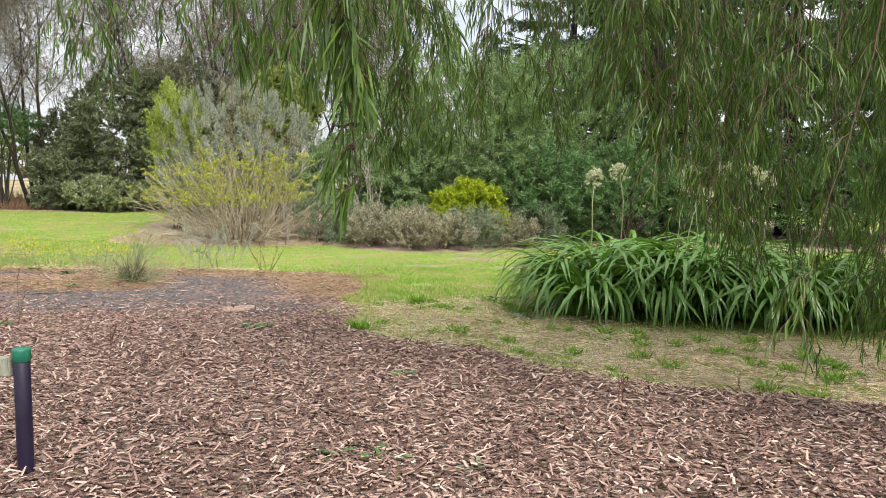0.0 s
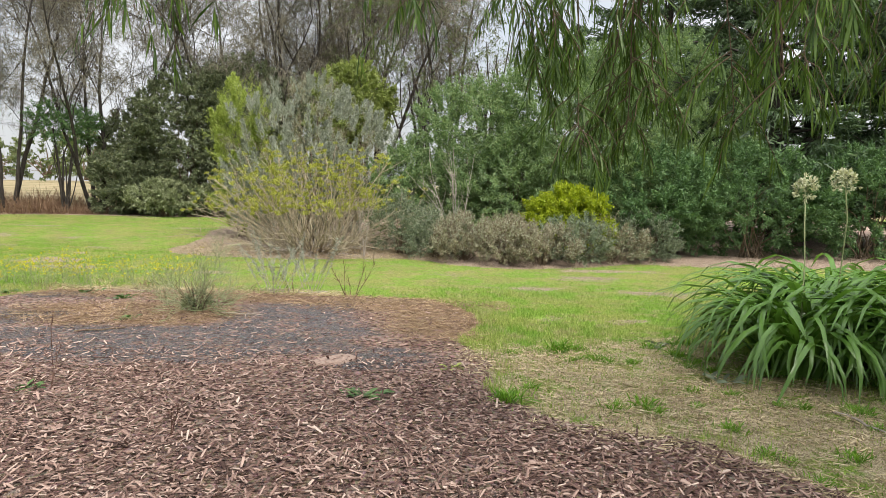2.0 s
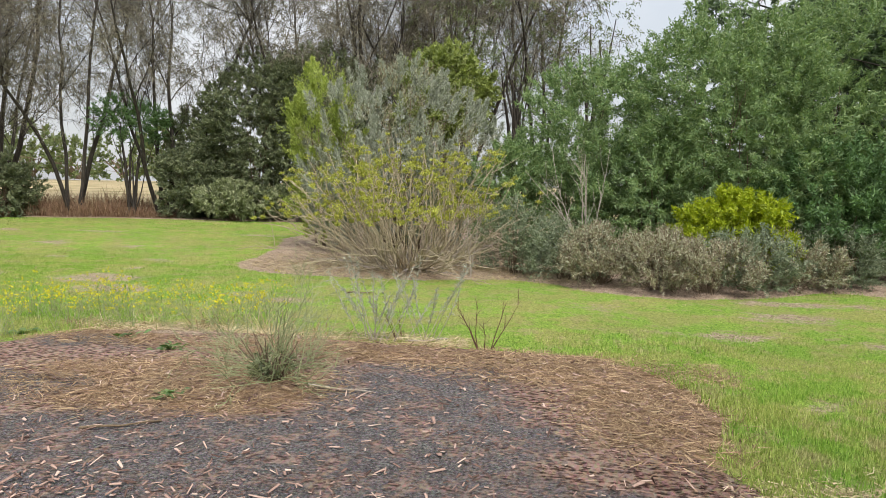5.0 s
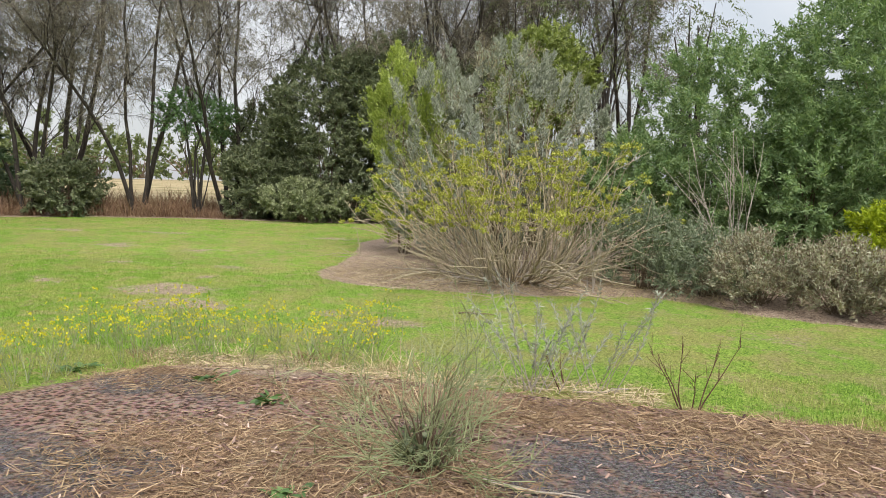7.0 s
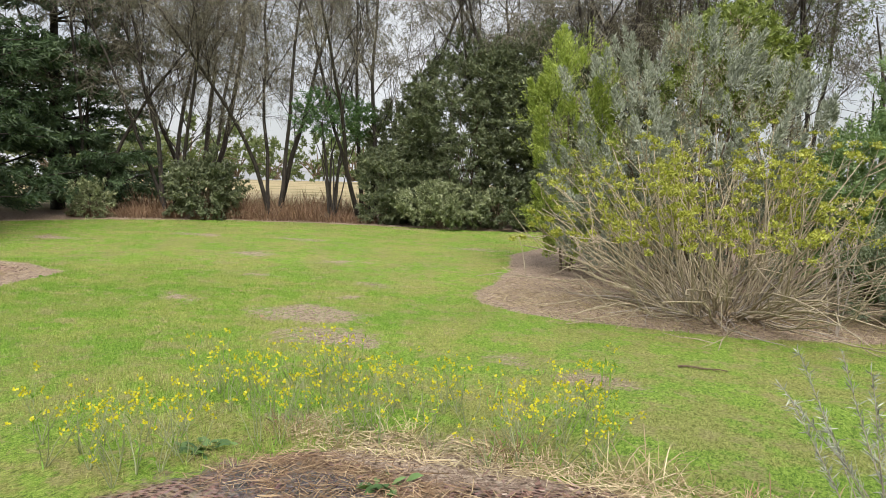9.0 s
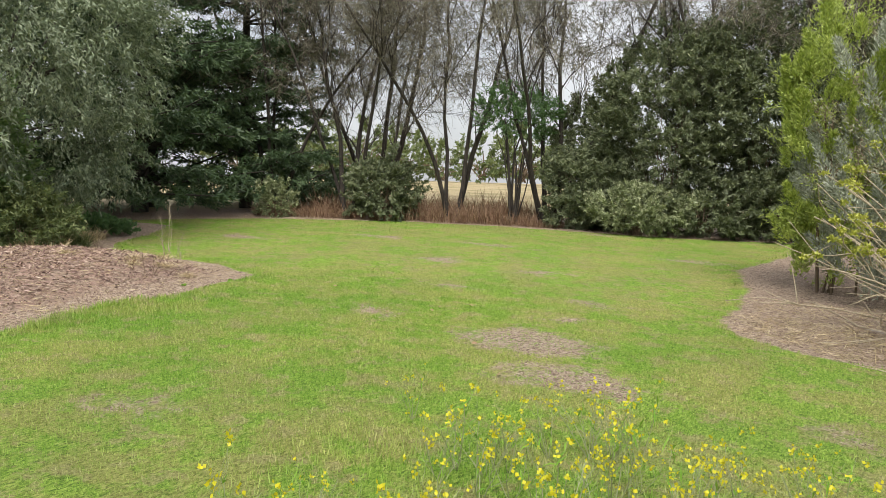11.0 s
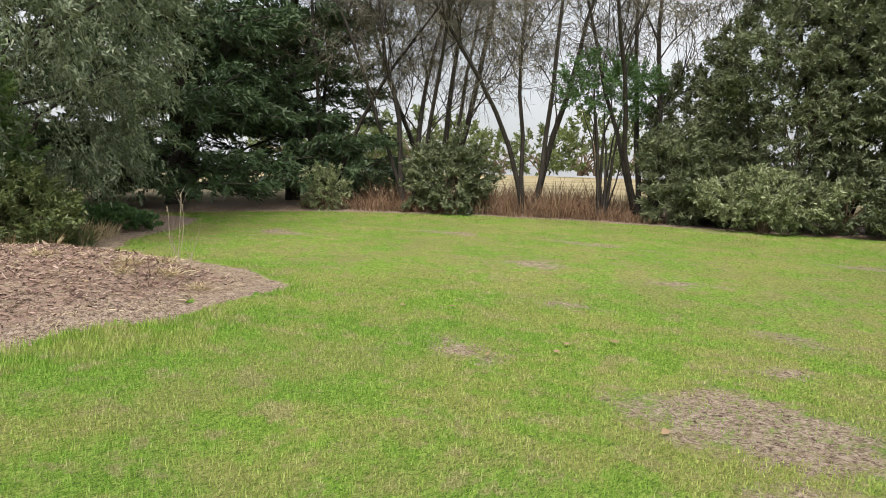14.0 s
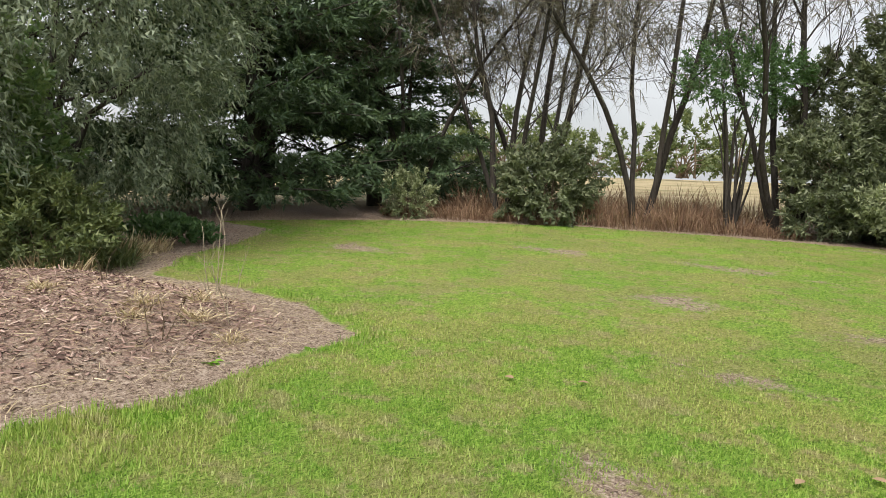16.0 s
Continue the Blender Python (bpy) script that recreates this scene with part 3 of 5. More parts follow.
def plume_bush(name, x, y, seed, radii, zc, leaf, label, category, lobes=14, plumes=230, per=230, length=(0.4, 0.75), thick=0.1, L=0.075, W=0.02, core="heath", core_n=170, limbs=40):
    """A bush of upright feathery plumes over a twiggy middle."""
    rng = np.random.default_rng(seed)
    ob = thing(name, x, y, label, category)
    C, O = lobe_pts(rng, plumes, radii, zc, lobes, 0.32, 0.3)
    k = len(C)
    T = unit(O * 0.45 + np.array([0, 0, 0.95]) + rng.normal(size=(k, 3)) * 0.16)
    ln = rng.uniform(*length, k)
    T2, C2, L2 = np.repeat(T, per, axis=0), np.repeat(C, per, axis=0), np.repeat(ln, per)[:, None]
    n = k * per
    u = rng.uniform(0, 1, (n, 1)) ** 0.8
    side = rng.normal(size=(n, 3))
    side = unit(side - T2 * (side * T2).sum(1, keepdims=True))
    P = C2 + T2 * (u - 0.45) * L2 + side * thick * (1.02 - u) ** 0.7 * rng.uniform(0.2, 1.0, (n, 1))
    part("foliage", mesh_of("foliage", *small_leaf_geo(rng, P, T2 * 0.9 + side * 0.7 + rng.normal(size=(n, 3)) * 0.2, L * rng.uniform(0.6, 1.25, n), W * rng.uniform(0.7, 1.2, n)), leaf), ob)
    if core_n:
        I, J = crown_pts(rng, core_n, tuple(r * 0.86 for r in radii), zc, 0.5, 0.2, seed * 0.7, 0.1)
        part("dry_foliage", mesh_of("dry_foliage", *sprig_geo(rng, I, J, 60, 0.45, 0.07, 0.02, 0.7, 0, 1.0, 0.4, 0.12), core), ob, "grey-brown dry inner foliage")
    part("branching", mesh_of("branching", *limbs_to(rng, C, limbs, 0.12 * min(radii[:2]), 0.026), "twig", True), ob, kind="stuff")
    return ob


def sprig_geo(rng, C, O, per, reach, L, W, up=0.3, droop=0.0, cling=0.6, loose=0.6, fuzz=0.07):
    """Leafy sprigs: each grows from C along O, with leaves set along it."""
    k = len(C)
    T = unit(O * 0.8 + loose * rng.normal(size=(k, 3)) * 0.6 + np.array([0, 0, up]))
    T, C2 = np.repeat(T, per, axis=0), np.repeat(C, per, axis=0)
    n = k * per
    u = rng.uniform(0, 1, (n, 1))
    P = C2 + T * u * reach + rng.normal(size=(n, 3)) * reach * fuzz + np.array([0, 0, -1]) * droop * (u * reach) ** 2
    D = T * cling + rng.normal(size=(n, 3)) * 0.55 + np.array([0, 0, -droop])
    return small_leaf_geo(rng, P, D, L * rng.uniform(0.6, 1.3, n), W * rng.uniform(0.7, 1.2, n))


def limbs_to(rng, tips, n, base_r, r0=0.04, sides=4):
    """Limbs from the foot to some of the crown's points."""
    lines = []
    for i in rng.choice(len(tips), min(n, len(tips)), replace=False):
        a = np.array([rng.normal() * base_r, rng.normal() * base_r, -0.05])
        b = tips[i] * np.array([0.8, 0.8, 0.85])
        mid = a * 0.55 + b * 0.45 + np.array([0, 0, 0.22 * np.linalg.norm(b - a)]) + rng.normal(size=3) * 0.06
        q1, q2 = (a + mid) / 2 + rng.normal(size=3) * 0.04, (b + mid) / 2 + rng.normal(size=3) * 0.05
        lines.append((np.array([a, q1, mid, q2, b]), np.linspace(r0, r0 * 0.25, 5) * rng.uniform(0.5, 1.1)))
    return tubes(lines, sides)


def shrub(name, x, y, seed, radii, zc, leaf, label, category, group="", clumps=500, per=40, reach=0.35, L=0.06, W=0.018, up=0.3, droop=0.0, cling=0.6,
          hollow=0.5, lump=0.25, bark="twig", limbs=22, r0=0.022, turn=0.0, z=None, loose=0.6, low=0.08, fuzz=0.09, lobes=0, size=0.42):
    rng = np.random.default_rng(seed)
    ob = thing(name, x, y, label, category, group, turn=turn, z=z)
    C, O = lobe_pts(rng, clumps, radii, zc, lobes, size, low) if lobes else crown_pts(rng, clumps, radii, zc, hollow, lump, seed * 1.37, low, low < 0.3)
    part("foliage", mesh_of("foliage", *sprig_geo(rng, C, O, per, reach, L, W, up, droop, cling, loose, fuzz), leaf), ob)
    part("branching", mesh_of("branching", *limbs_to(rng, C, limbs, 0.12 * min(radii[:2]), r0), bark, True), ob, kind="stuff")
    return ob


def sheoak(x, y, seed, height=10.5, stems=4, lean=0.28, strands=10, turn=0.0):
    """A many-stemmed she-oak with thin drooping needles."""
    rng = np.random.default_rng(seed)
    ob = thing("sheoak_tree", x, y, "tall dark many-stemmed she-oak with drooping grey-brown needles", "tree", "row of trees behind the lawn", turn=turn)
    tips, twig = [], []
    for s in range(stems):
        a = 2 * np.pi * s / stems + rng.uniform(-0.4, 0.4)
        d = np.array([np.cos(a) * lean, np.sin(a) * lean, 1.0])
        ln = wander(rng, (np.cos(a) * 0.16, np.sin(a) * 0.16, -0.1), d, height * rng.uniform(0.75, 1.0), 9, 0.085, 0.0)
        r0 = rng.uniform(0.065, 0.115)
        v, f = tubes([(ln, np.linspace(r0, 0.025, len(ln)))], 7)
        part("trunk", mesh_of("trunk", v, f, "bark", True), ob)
        fork(rng, ln, r0 * 0.6, 8, height * 0.26, 0.75, 2, twig, tips, 0.16, 0.12, 0.22, 0.55)
    v, f = tubes([(q, r) if r[0] > 0.012 else (q[::2], r[::2]) for q, r in twig], 3)
    part("branching", mesh_of("branching", v, f, "bark", True), ob, kind="stuff")
    P, T = [], []
    for ln, depth in tips:
        if depth > 1:
            continue
        m = strands if depth == 0 else strands // 2
        u = rng.uniform(0.25, 1.0, m) * (len(ln) - 1.001)
        i = u.astype(int)
        p = ln[i] + (ln[i + 1] - ln[i]) * (u - i)[:, None]
        keep = p[:, 2] > rng.uniform(2.0, 4.6, m)
        P.append(p[keep])
        T.append(unit(ln[i + 1] - ln[i])[keep])
    P, T = np.concatenate(P), np.concatenate(T)
    D = T * 0.5 + rng.normal(size=P.shape) * 0.55 + np.array([0, 0, -0.3])
    v, f = small_leaf_geo(rng, P, unit(D) + np.array([0, 0, -0.55]), rng.uniform(0.25, 0.55, len(P)), np.full(len(P), 0.018))
    part("needles", mesh_of("needles", v, f, "needle"), ob)
    return ob


def cypress(x, y, seed, height=12.0, radius=4.2, bottom=0.3, label="tall dark green cypress with layered level boughs", turn=0.0, full=34, wide=0.06):
    """A conifer with tiers of flat boughs."""
    rng = np.random.default_rng(seed)
    ob = thing("cypress_tree", x, y, label, "tree", "dark conifers", turn=turn)
    ln = wander(rng, (0, 0, -0.1), (0, 0, 1), height, 8, 0.02)
    v, f = tubes([(ln, np.linspace(0.26, 0.04, len(ln)))], 8)
    part("trunk", mesh_of("trunk", v, f, "bark", True), ob)
    lines, C, O = [], [], []
    for _ in range(125):
        h = bottom + (height - bottom) * rng.uniform(0, 1) ** 1.25
        a = rng.uniform(0, 2 * np.pi)
        reach = radius * (1 - h / height) ** 0.7 * rng.uniform(0.7, 1.1) + 0.3
        b = wander(rng, (0, 0, h), (np.cos(a), np.sin(a), 0.18), reach, 5, 0.07, -0.01)
        lines.append((b, np.linspace(0.05, 0.012, len(b))))
        side = np.array([-np.sin(a), np.cos(a), 0])
        for _ in range(int(16 * reach / radius) + 5):
            u = rng.uniform(0.3, 1.0) * (len(b) - 1.001)
            i = int(u)
            p = b[i] + (b[i + 1] - b[i]) * (u - i)
            w = reach * 0.26 * rng.uniform(-1, 1)
            C.append(p + side * w + np.array([0, 0, -0.1 * abs(w)]))
            O.append(unit(np.array([np.cos(a), np.sin(a), 0.0]) + side * np.sign(w) * 0.7))
    v, f = tubes(lines, 4)
    part("branching", mesh_of("branching", v, f, "bark", True), ob, kind="stuff")
    v, f = sprig_geo(rng, np.array(C), np.array(O), full, 0.62, 0.22, wide, 0.02, 0.25, 0.9, 0.35)
    part("foliage", mesh_of("foliage", v, f, "cypress"), ob)
    return ob


# ---- far row: she-oaks, conifers, field ----
oak_c = sheoak(-22.6, 26.4, 11, 9.5, 4, 0.29)
oak_a = sheoak(-19.6, 28.0, 12, 10.5, 4, 0.17)
oak_b = sheoak(-16.8, 29.2, 13, 11.5, 5, 0.34)
place(oak_b, -12.6, 31.2, 70, 1.0)
place(oak_a, -9.2, 31.6, 200, 1.1)
place(oak_a, -25.4, 25.6, 140, 0.95)
place(oak_b, -6.6, 33.4, 300, 1.1)
place(oak_c, -9.6, 37.0, 190, 1.5)
place(oak_c, -25.4, 31.0, 250, 1.35)
place(oak_a, -3.6, 35.5, 20, 1.2)
far_bush = shrub("hedge_bush", -64, 66, 38, (4.5, 3.0, 2.6), 2.2, "gum", "distant dull green hedge bush across the field", "bush", "far hedgerow", 60, 30, 1.2, 0.45, 0.25, r0=0.1)
for k in range(10):
    th = radians(22 + 3.4 * k)
    place(far_bush, -10 - (75 + 5 * math.sin(2.9 * k)) * math.sin(th), 13 + (75 + 5 * math.sin(2.9 * k)) * math.cos(th), 67 * k, 0.7 + 0.5 * abs(math.sin(2.3 * k)))
cyp_a = cypress(-27.6, 22.0, 21, 12.5, 4.4)
place(cyp_a, -27.4, 26.0, 100, 0.95)
place(cyp_a, -29.0, 17.0, 220, 1.0)
cyp_b = cypress(7.2, 23.5, 22, 13.5, 5.0, 0.8, "tall dark green cypress behind the shrub bed")
place(cyp_b, 10.8, 22.6, 130, 0.95)
place(cyp_b, 4.6, 27.0, 250, 0.9)
place(cyp_b, 14.0, 20.0, 40, 0.9)
place(cyp_b, 9.4, 26.8, 200, 1.1)
place(cyp_a, -29.6, 23.6, 300, 1.05)


# ---- shrubs along the far edge of the lawn ----
shrub("dark_shrub", -13.2, 29.7, 31, (2.3, 1.8, 2.7), 3.1, "dark", "large dark green dense shrub under the she-oaks", "shrub", "dark shrubs behind the lawn", 1250, 48, 0.36, 0.12, 0.05, lobes=26, up=0.15, size=0.36)
shrub("dark_shrub", -11.0, 30.2, 32, (2.2, 1.8, 3.0), 3.1, "dark", "large dark green dense shrub under the she-oaks", "shrub", "dark shrubs behind the lawn", 1250, 48, 0.36, 0.12, 0.05, lobes=26, up=0.15, size=0.36)
shrub("dark_shrub", -15.4, 28.9, 33, (1.3, 1.2, 1.3), 1.1, "dark", "low dark shrub at the lawn edge", "shrub", "dark shrubs behind the lawn", 520, 46, 0.33, 0.12, 0.05, lobes=12)
for k, (dx, dy, dr, dz) in enumerate([(-12.1, 29.1, 1.5, 0.95), (-10.1, 29.6, 1.6, 1.0), (-14.6, 29.3, 1.2, 0.9), (-8.3, 30.2, 1.5, 1.0)]):
    shrub("dark_shrub", dx, dy, 130 + k, (dr, 1.1, dz), 0.75 * dz, "dark", "low dark spreading shrub at the lawn edge", "shrub", "dark shrubs behind the lawn", 330, 46, 0.33, 0.12, 0.05, lobes=11)
shrub("pale_shrub", -13.5, 28.2, 34, (1.5, 0.9, 0.6), 0.7, "pale", "low shrub with pale grey-green leaves", "shrub", "", 480, 40, 0.26, 0.1, 0.04, lobes=14, size=0.34)
shrub("green_shrub", -21.2, 26.4, 35, (0.95, 0.85, 0.9), 0.85, "dark", "rounded dark green shrub among brown reeds", "shrub", "", 378, 40, 0.35, 0.116, 0.068, lump=0.5)
shrub("pale_shrub", -23.9, 24.4, 36, (0.5, 0.45, 0.5), 0.55, "pale", "small pale grey-green shrub at the lawn edge", "shrub", "", 145, 35, 0.25, 0.1, 0.042, lump=0.5)
shrub("leafy_tree", -17.6, 28.4, 37, (1.25, 1.1, 0.75), 3.35, "deep", "small leafy green tree before the she-oaks", "tree", "", 170, 44, 0.4, 0.1, 0.045, limbs=12, r0=0.05, bark="bark", low=2.5, lobes=9)


shrub("dark_shrub", -15.8, 30.4, 39, (1.3, 1.2, 2.3), 2.0, "dark", "dark green dense shrub under the she-oaks", "shrub", "dark shrubs behind the lawn", 500, 46, 0.36, 0.12, 0.05, lobes=14, up=0.15)
shrub("dark_shrub", -9.0, 31.0, 40, (1.9, 1.6, 3.0), 2.7, "dark", "large dark green dense shrub under the she-oaks", "shrub", "dark shrubs behind the lawn", 620, 46, 0.36, 0.12, 0.05, lobes=18, up=0.15)


# ---- shrub bed in the middle ----
plume_bush("silver_bush", -5.95, 20.9, 41, (2.5, 1.9, 2.35), 1.95, "silver", "large silver-grey bush with upright plumes", "bush", 24, 400, 230, (0.32, 0.62), 0.12, 0.07, 0.02, "heath", 230)
for k, (gx0, gy0, gzc, gr) in enumerate([(-4.2, 31.5, 7.0, 2.1), (-1.4, 33.0, 7.6, 2.0), (-6.8, 32.5, 8.0, 1.7)]):
    shrub("gum_tree", gx0, gy0, 95 + k, (gr, gr, 2.6), gzc, "gum", "slender gum tree with open grey-green foliage", "tree", "gum trees behind the bed", 120, 34, 0.7, 0.13, 0.04, up=-0.1, droop=0.4, limbs=9, r0=0.1, bark="bark", low=3.6, lump=0.5, hollow=0.3)
plume_bush("lime_shrub", -7.85, 21.2, 42, (0.9, 0.85, 2.3), 2.2, "lime", "bright yellow-green feathery shrub", "shrub", 16, 130, 230, (0.3, 0.5), 0.14, 0.075, 0.028, "lime", 110, 8)
shrub("round_shrub", -5.4, 23.6, 43, (1.2, 1.1, 1.3), 3.75, "olive", "rounded yellow-green shrub rising behind the silver bush", "shrub", "", 520, 46, 0.3, 0.11, 0.05, up=0.4, limbs=30, low=0.6, lobes=12)
for k, (sx0, sy0, srad, szc, scl, slob) in enumerate([(0.9, 19.9, (2.3, 1.9, 2.6), 2.5, 1500, 22), (-1.6, 20.8, (1.8, 1.6, 2.2), 2.0, 1100, 18), (3.4, 21.2, (2.2, 1.9, 2.9), 2.6, 1300, 20),
                                                      (-0.5, 19.3, (1.5, 1.2, 1.5), 1.3, 640, 13), (-3.2, 20.6, (1.2, 1.1, 1.3), 1.2, 480, 10)]):
    shrub("tall_shrub", sx0, sy0, 44 + k, srad, szc, "acacia", "tall rounded green shrub with fine leaves" if k < 3 else "rounded green shrub with fine leaves", "shrub", "tall green shrubs",
          scl, 58, 0.34, 0.085, 0.03, up=0.25, lobes=slob, size=0.4)
for k, (sx0, sy0, srad, scl) in enumerate([(2.6, 18.6, (1.5, 1.1, 1.2), 640), (5.0, 18.9, (1.8, 1.3, 1.3), 680), (7.6, 19.0, (1.8, 1.3, 1.3), 460)]):
    wide_shrub = shrub("dense_shrub", sx0, sy0, 52 + k, srad, 1.2, "deep", "dense deep green shrub with small leaves", "shrub", "deep green shrubs", scl, 54, 0.32, 0.085, 0.034, up=0.45, lobes=13)
place(wide_shrub, 10.4, 18.6, 130, 1.0)
shrub("gold_shrub", 0.65, 17.7, 49, (0.95, 0.7, 0.7), 0.75, "gold", "low bright yellow-green shrub behind the heath", "shrub", "", 405, 50, 0.25, 0.083, 0.036, lobes=9)
for k, (hx, hy, hs, hm) in enumerate([(-3.1, 18.1, 0.85, "silvergreen"), (-2.2, 17.6, 0.7, "silvergreen"), (-1.6, 17.1, 0.6, "heath"), (-0.8, 16.6, 0.62, "heath"), (0.0, 16.5, 0.5, "heath"),
                                      (0.7, 16.9, 0.62, "silvergreen"), (1.5, 17.4, 0.6, "heath"), (2.3, 17.8, 0.66, "silvergreen")]):
    shrub("heath_bush", hx, hy, 60 + k, (0.72, 0.62, 0.55 * hs / 0.7), 0.42 * hs / 0.7, hm, "low grey-brown heath bush at the bed edge" if hm == "heath" else "low silver-grey heath bush at the bed edge",
          "bush", "low heath bushes", 260, 44, 0.26, 0.055, 0.02, up=0.8, cling=0.9, limbs=26, r0=0.01, lobes=9, size=0.36)


# ---- big grey-green tree at the far left of the lawn ----
shrub("weeping_tree", -23.0, 15.1, 71, (4.1, 4.1, 4.7), 4.6, "silvergreen", "broad weeping grey-green tree reaching the ground", "tree", "", 3000, 54, 0.6, 0.11, 0.036, up=-0.1, droop=0.45, limbs=16, r0=0.09, bark="bark", low=0.7, lobes=30, size=0.36)


# ---- fence post ----
def fence_post(x, y):
    rng = np.random.default_rng(5)
    ob = thing("fence_post", x, y, "dark purple round post with a green cap and a timber rail", "post", scale=0.92)
    r = 0.041
    v, f = tubes([(np.array([[0, 0, -0.1], [0, 0, 0.3], [0, 0, 0.63]]), [r, r, r])], 20)
    part("post", mesh_of("post", v, f, "purple", True), ob, "dark purple painted steel tube")
    v, f = tubes([(np.array([[0, 0, 0.612], [0, 0, 0.618], [0, 0, 0.672], [0, 0, 0.68], [0, 0, 0.684], [0, 0, 0.685]]), [r * 1.02, r * 1.14, r * 1.14, r * 1.08, r * 0.9, 0.002])], 20)
    part("cap", mesh_of("cap", v, f, "green_paint", True), ob, "green cap")
    bm = bmesh.new()
    bmesh.ops.create_cube(bm, size=1.0, matrix=Matrix.Translation((-0.96, -0.01, 0.585)) @ Matrix.Diagonal((1.82, 0.05, 0.105, 1)))
    bmesh.ops.bevel(bm, geom=bm.edges[:], offset=0.006, segments=2, affect="EDGES")
    me = bpy.data.meshes.new("rail")
    bm.to_mesh(me)
    me.materials.append(M["rail"])
    part("rail", me, ob, "weathered timber rail")


fence_post(-2.07, 3.43)


# ---- weeping peppermint over the start of the walk ----
def spray_meshes(rng, length, seg, leaf_n, capsules=False, wide=1.0, twigs=15, side=1.0):
    """A hanging branch: its twigs, its leaves and, on some, seed capsules; hung from the origin."""
    stem = wander(rng, (0, 0, 0), (rng.normal() * 0.15, rng.normal() * 0.15, -1), length, 9, 0.07, -0.14)
    lines = [(stem, np.linspace(0.008, 0.002, len(stem)))]
    P, D = [], []
    for _ in range(int(twigs * length)):
        u = rng.uniform(0.05, 1.0) * (len(stem) - 1.001)
        i = int(u)
        p = stem[i] + (stem[i + 1] - stem[i]) * (u - i)
        a = rng.uniform(0, 2 * np.pi)
        tw = wander(rng, p, (np.cos(a), np.sin(a), -0.3), rng.uniform(0.2, 0.5) * side, 4, 0.15, -0.35)
        lines.append((tw, np.linspace(0.003, 0.0012, len(tw))))
        m = leaf_n
        q = rng.uniform(0.1, 1.0, m) * (len(tw) - 1.001)
        j = q.astype(int)
        P.append(tw[j] + (tw[j + 1] - tw[j]) * (q - j)[:, None])
        D.append(unit(tw[j + 1] - tw[j]) * 0.4 + rng.normal(size=(m, 3)) * 0.27 + np.array([0, 0, -0.6]))
    P, D = np.concatenate(P), np.concatenate(D)
    shift = np.array([*stem[6:].mean(axis=0)[:2], 0.0])
    P = P - shift
    lines = [(q - shift, r) for q, r in lines]
    stem = stem - shift
    out = [mesh_of("twig", *tubes(lines, 4), "twig", True)]
    out.append(mesh_of("leaves", *strip_geo(rng, P, D, rng.uniform(0.065, 0.125, len(P)), rng.uniform(0.007, 0.0115, len(P)) * wide, 0.2, seg), "willow"))
    if capsules:
        bm = bmesh.new()
        for k in range(70):
            i = rng.integers(2, len(stem) - 1)
            p = stem[i] + rng.normal(size=3) * np.array([0.035, 0.035, 0.1])
            bmesh.ops.create_icosphere(bm, subdivisions=1, radius=rng.uniform(0.005, 0.009), matrix=Matrix.Translation(p))
        me = bpy.data.meshes.new("seed_cluster")
        bm.to_mesh(me)
        me.materials.append(M["bark"])
        out.append(me)
    return out


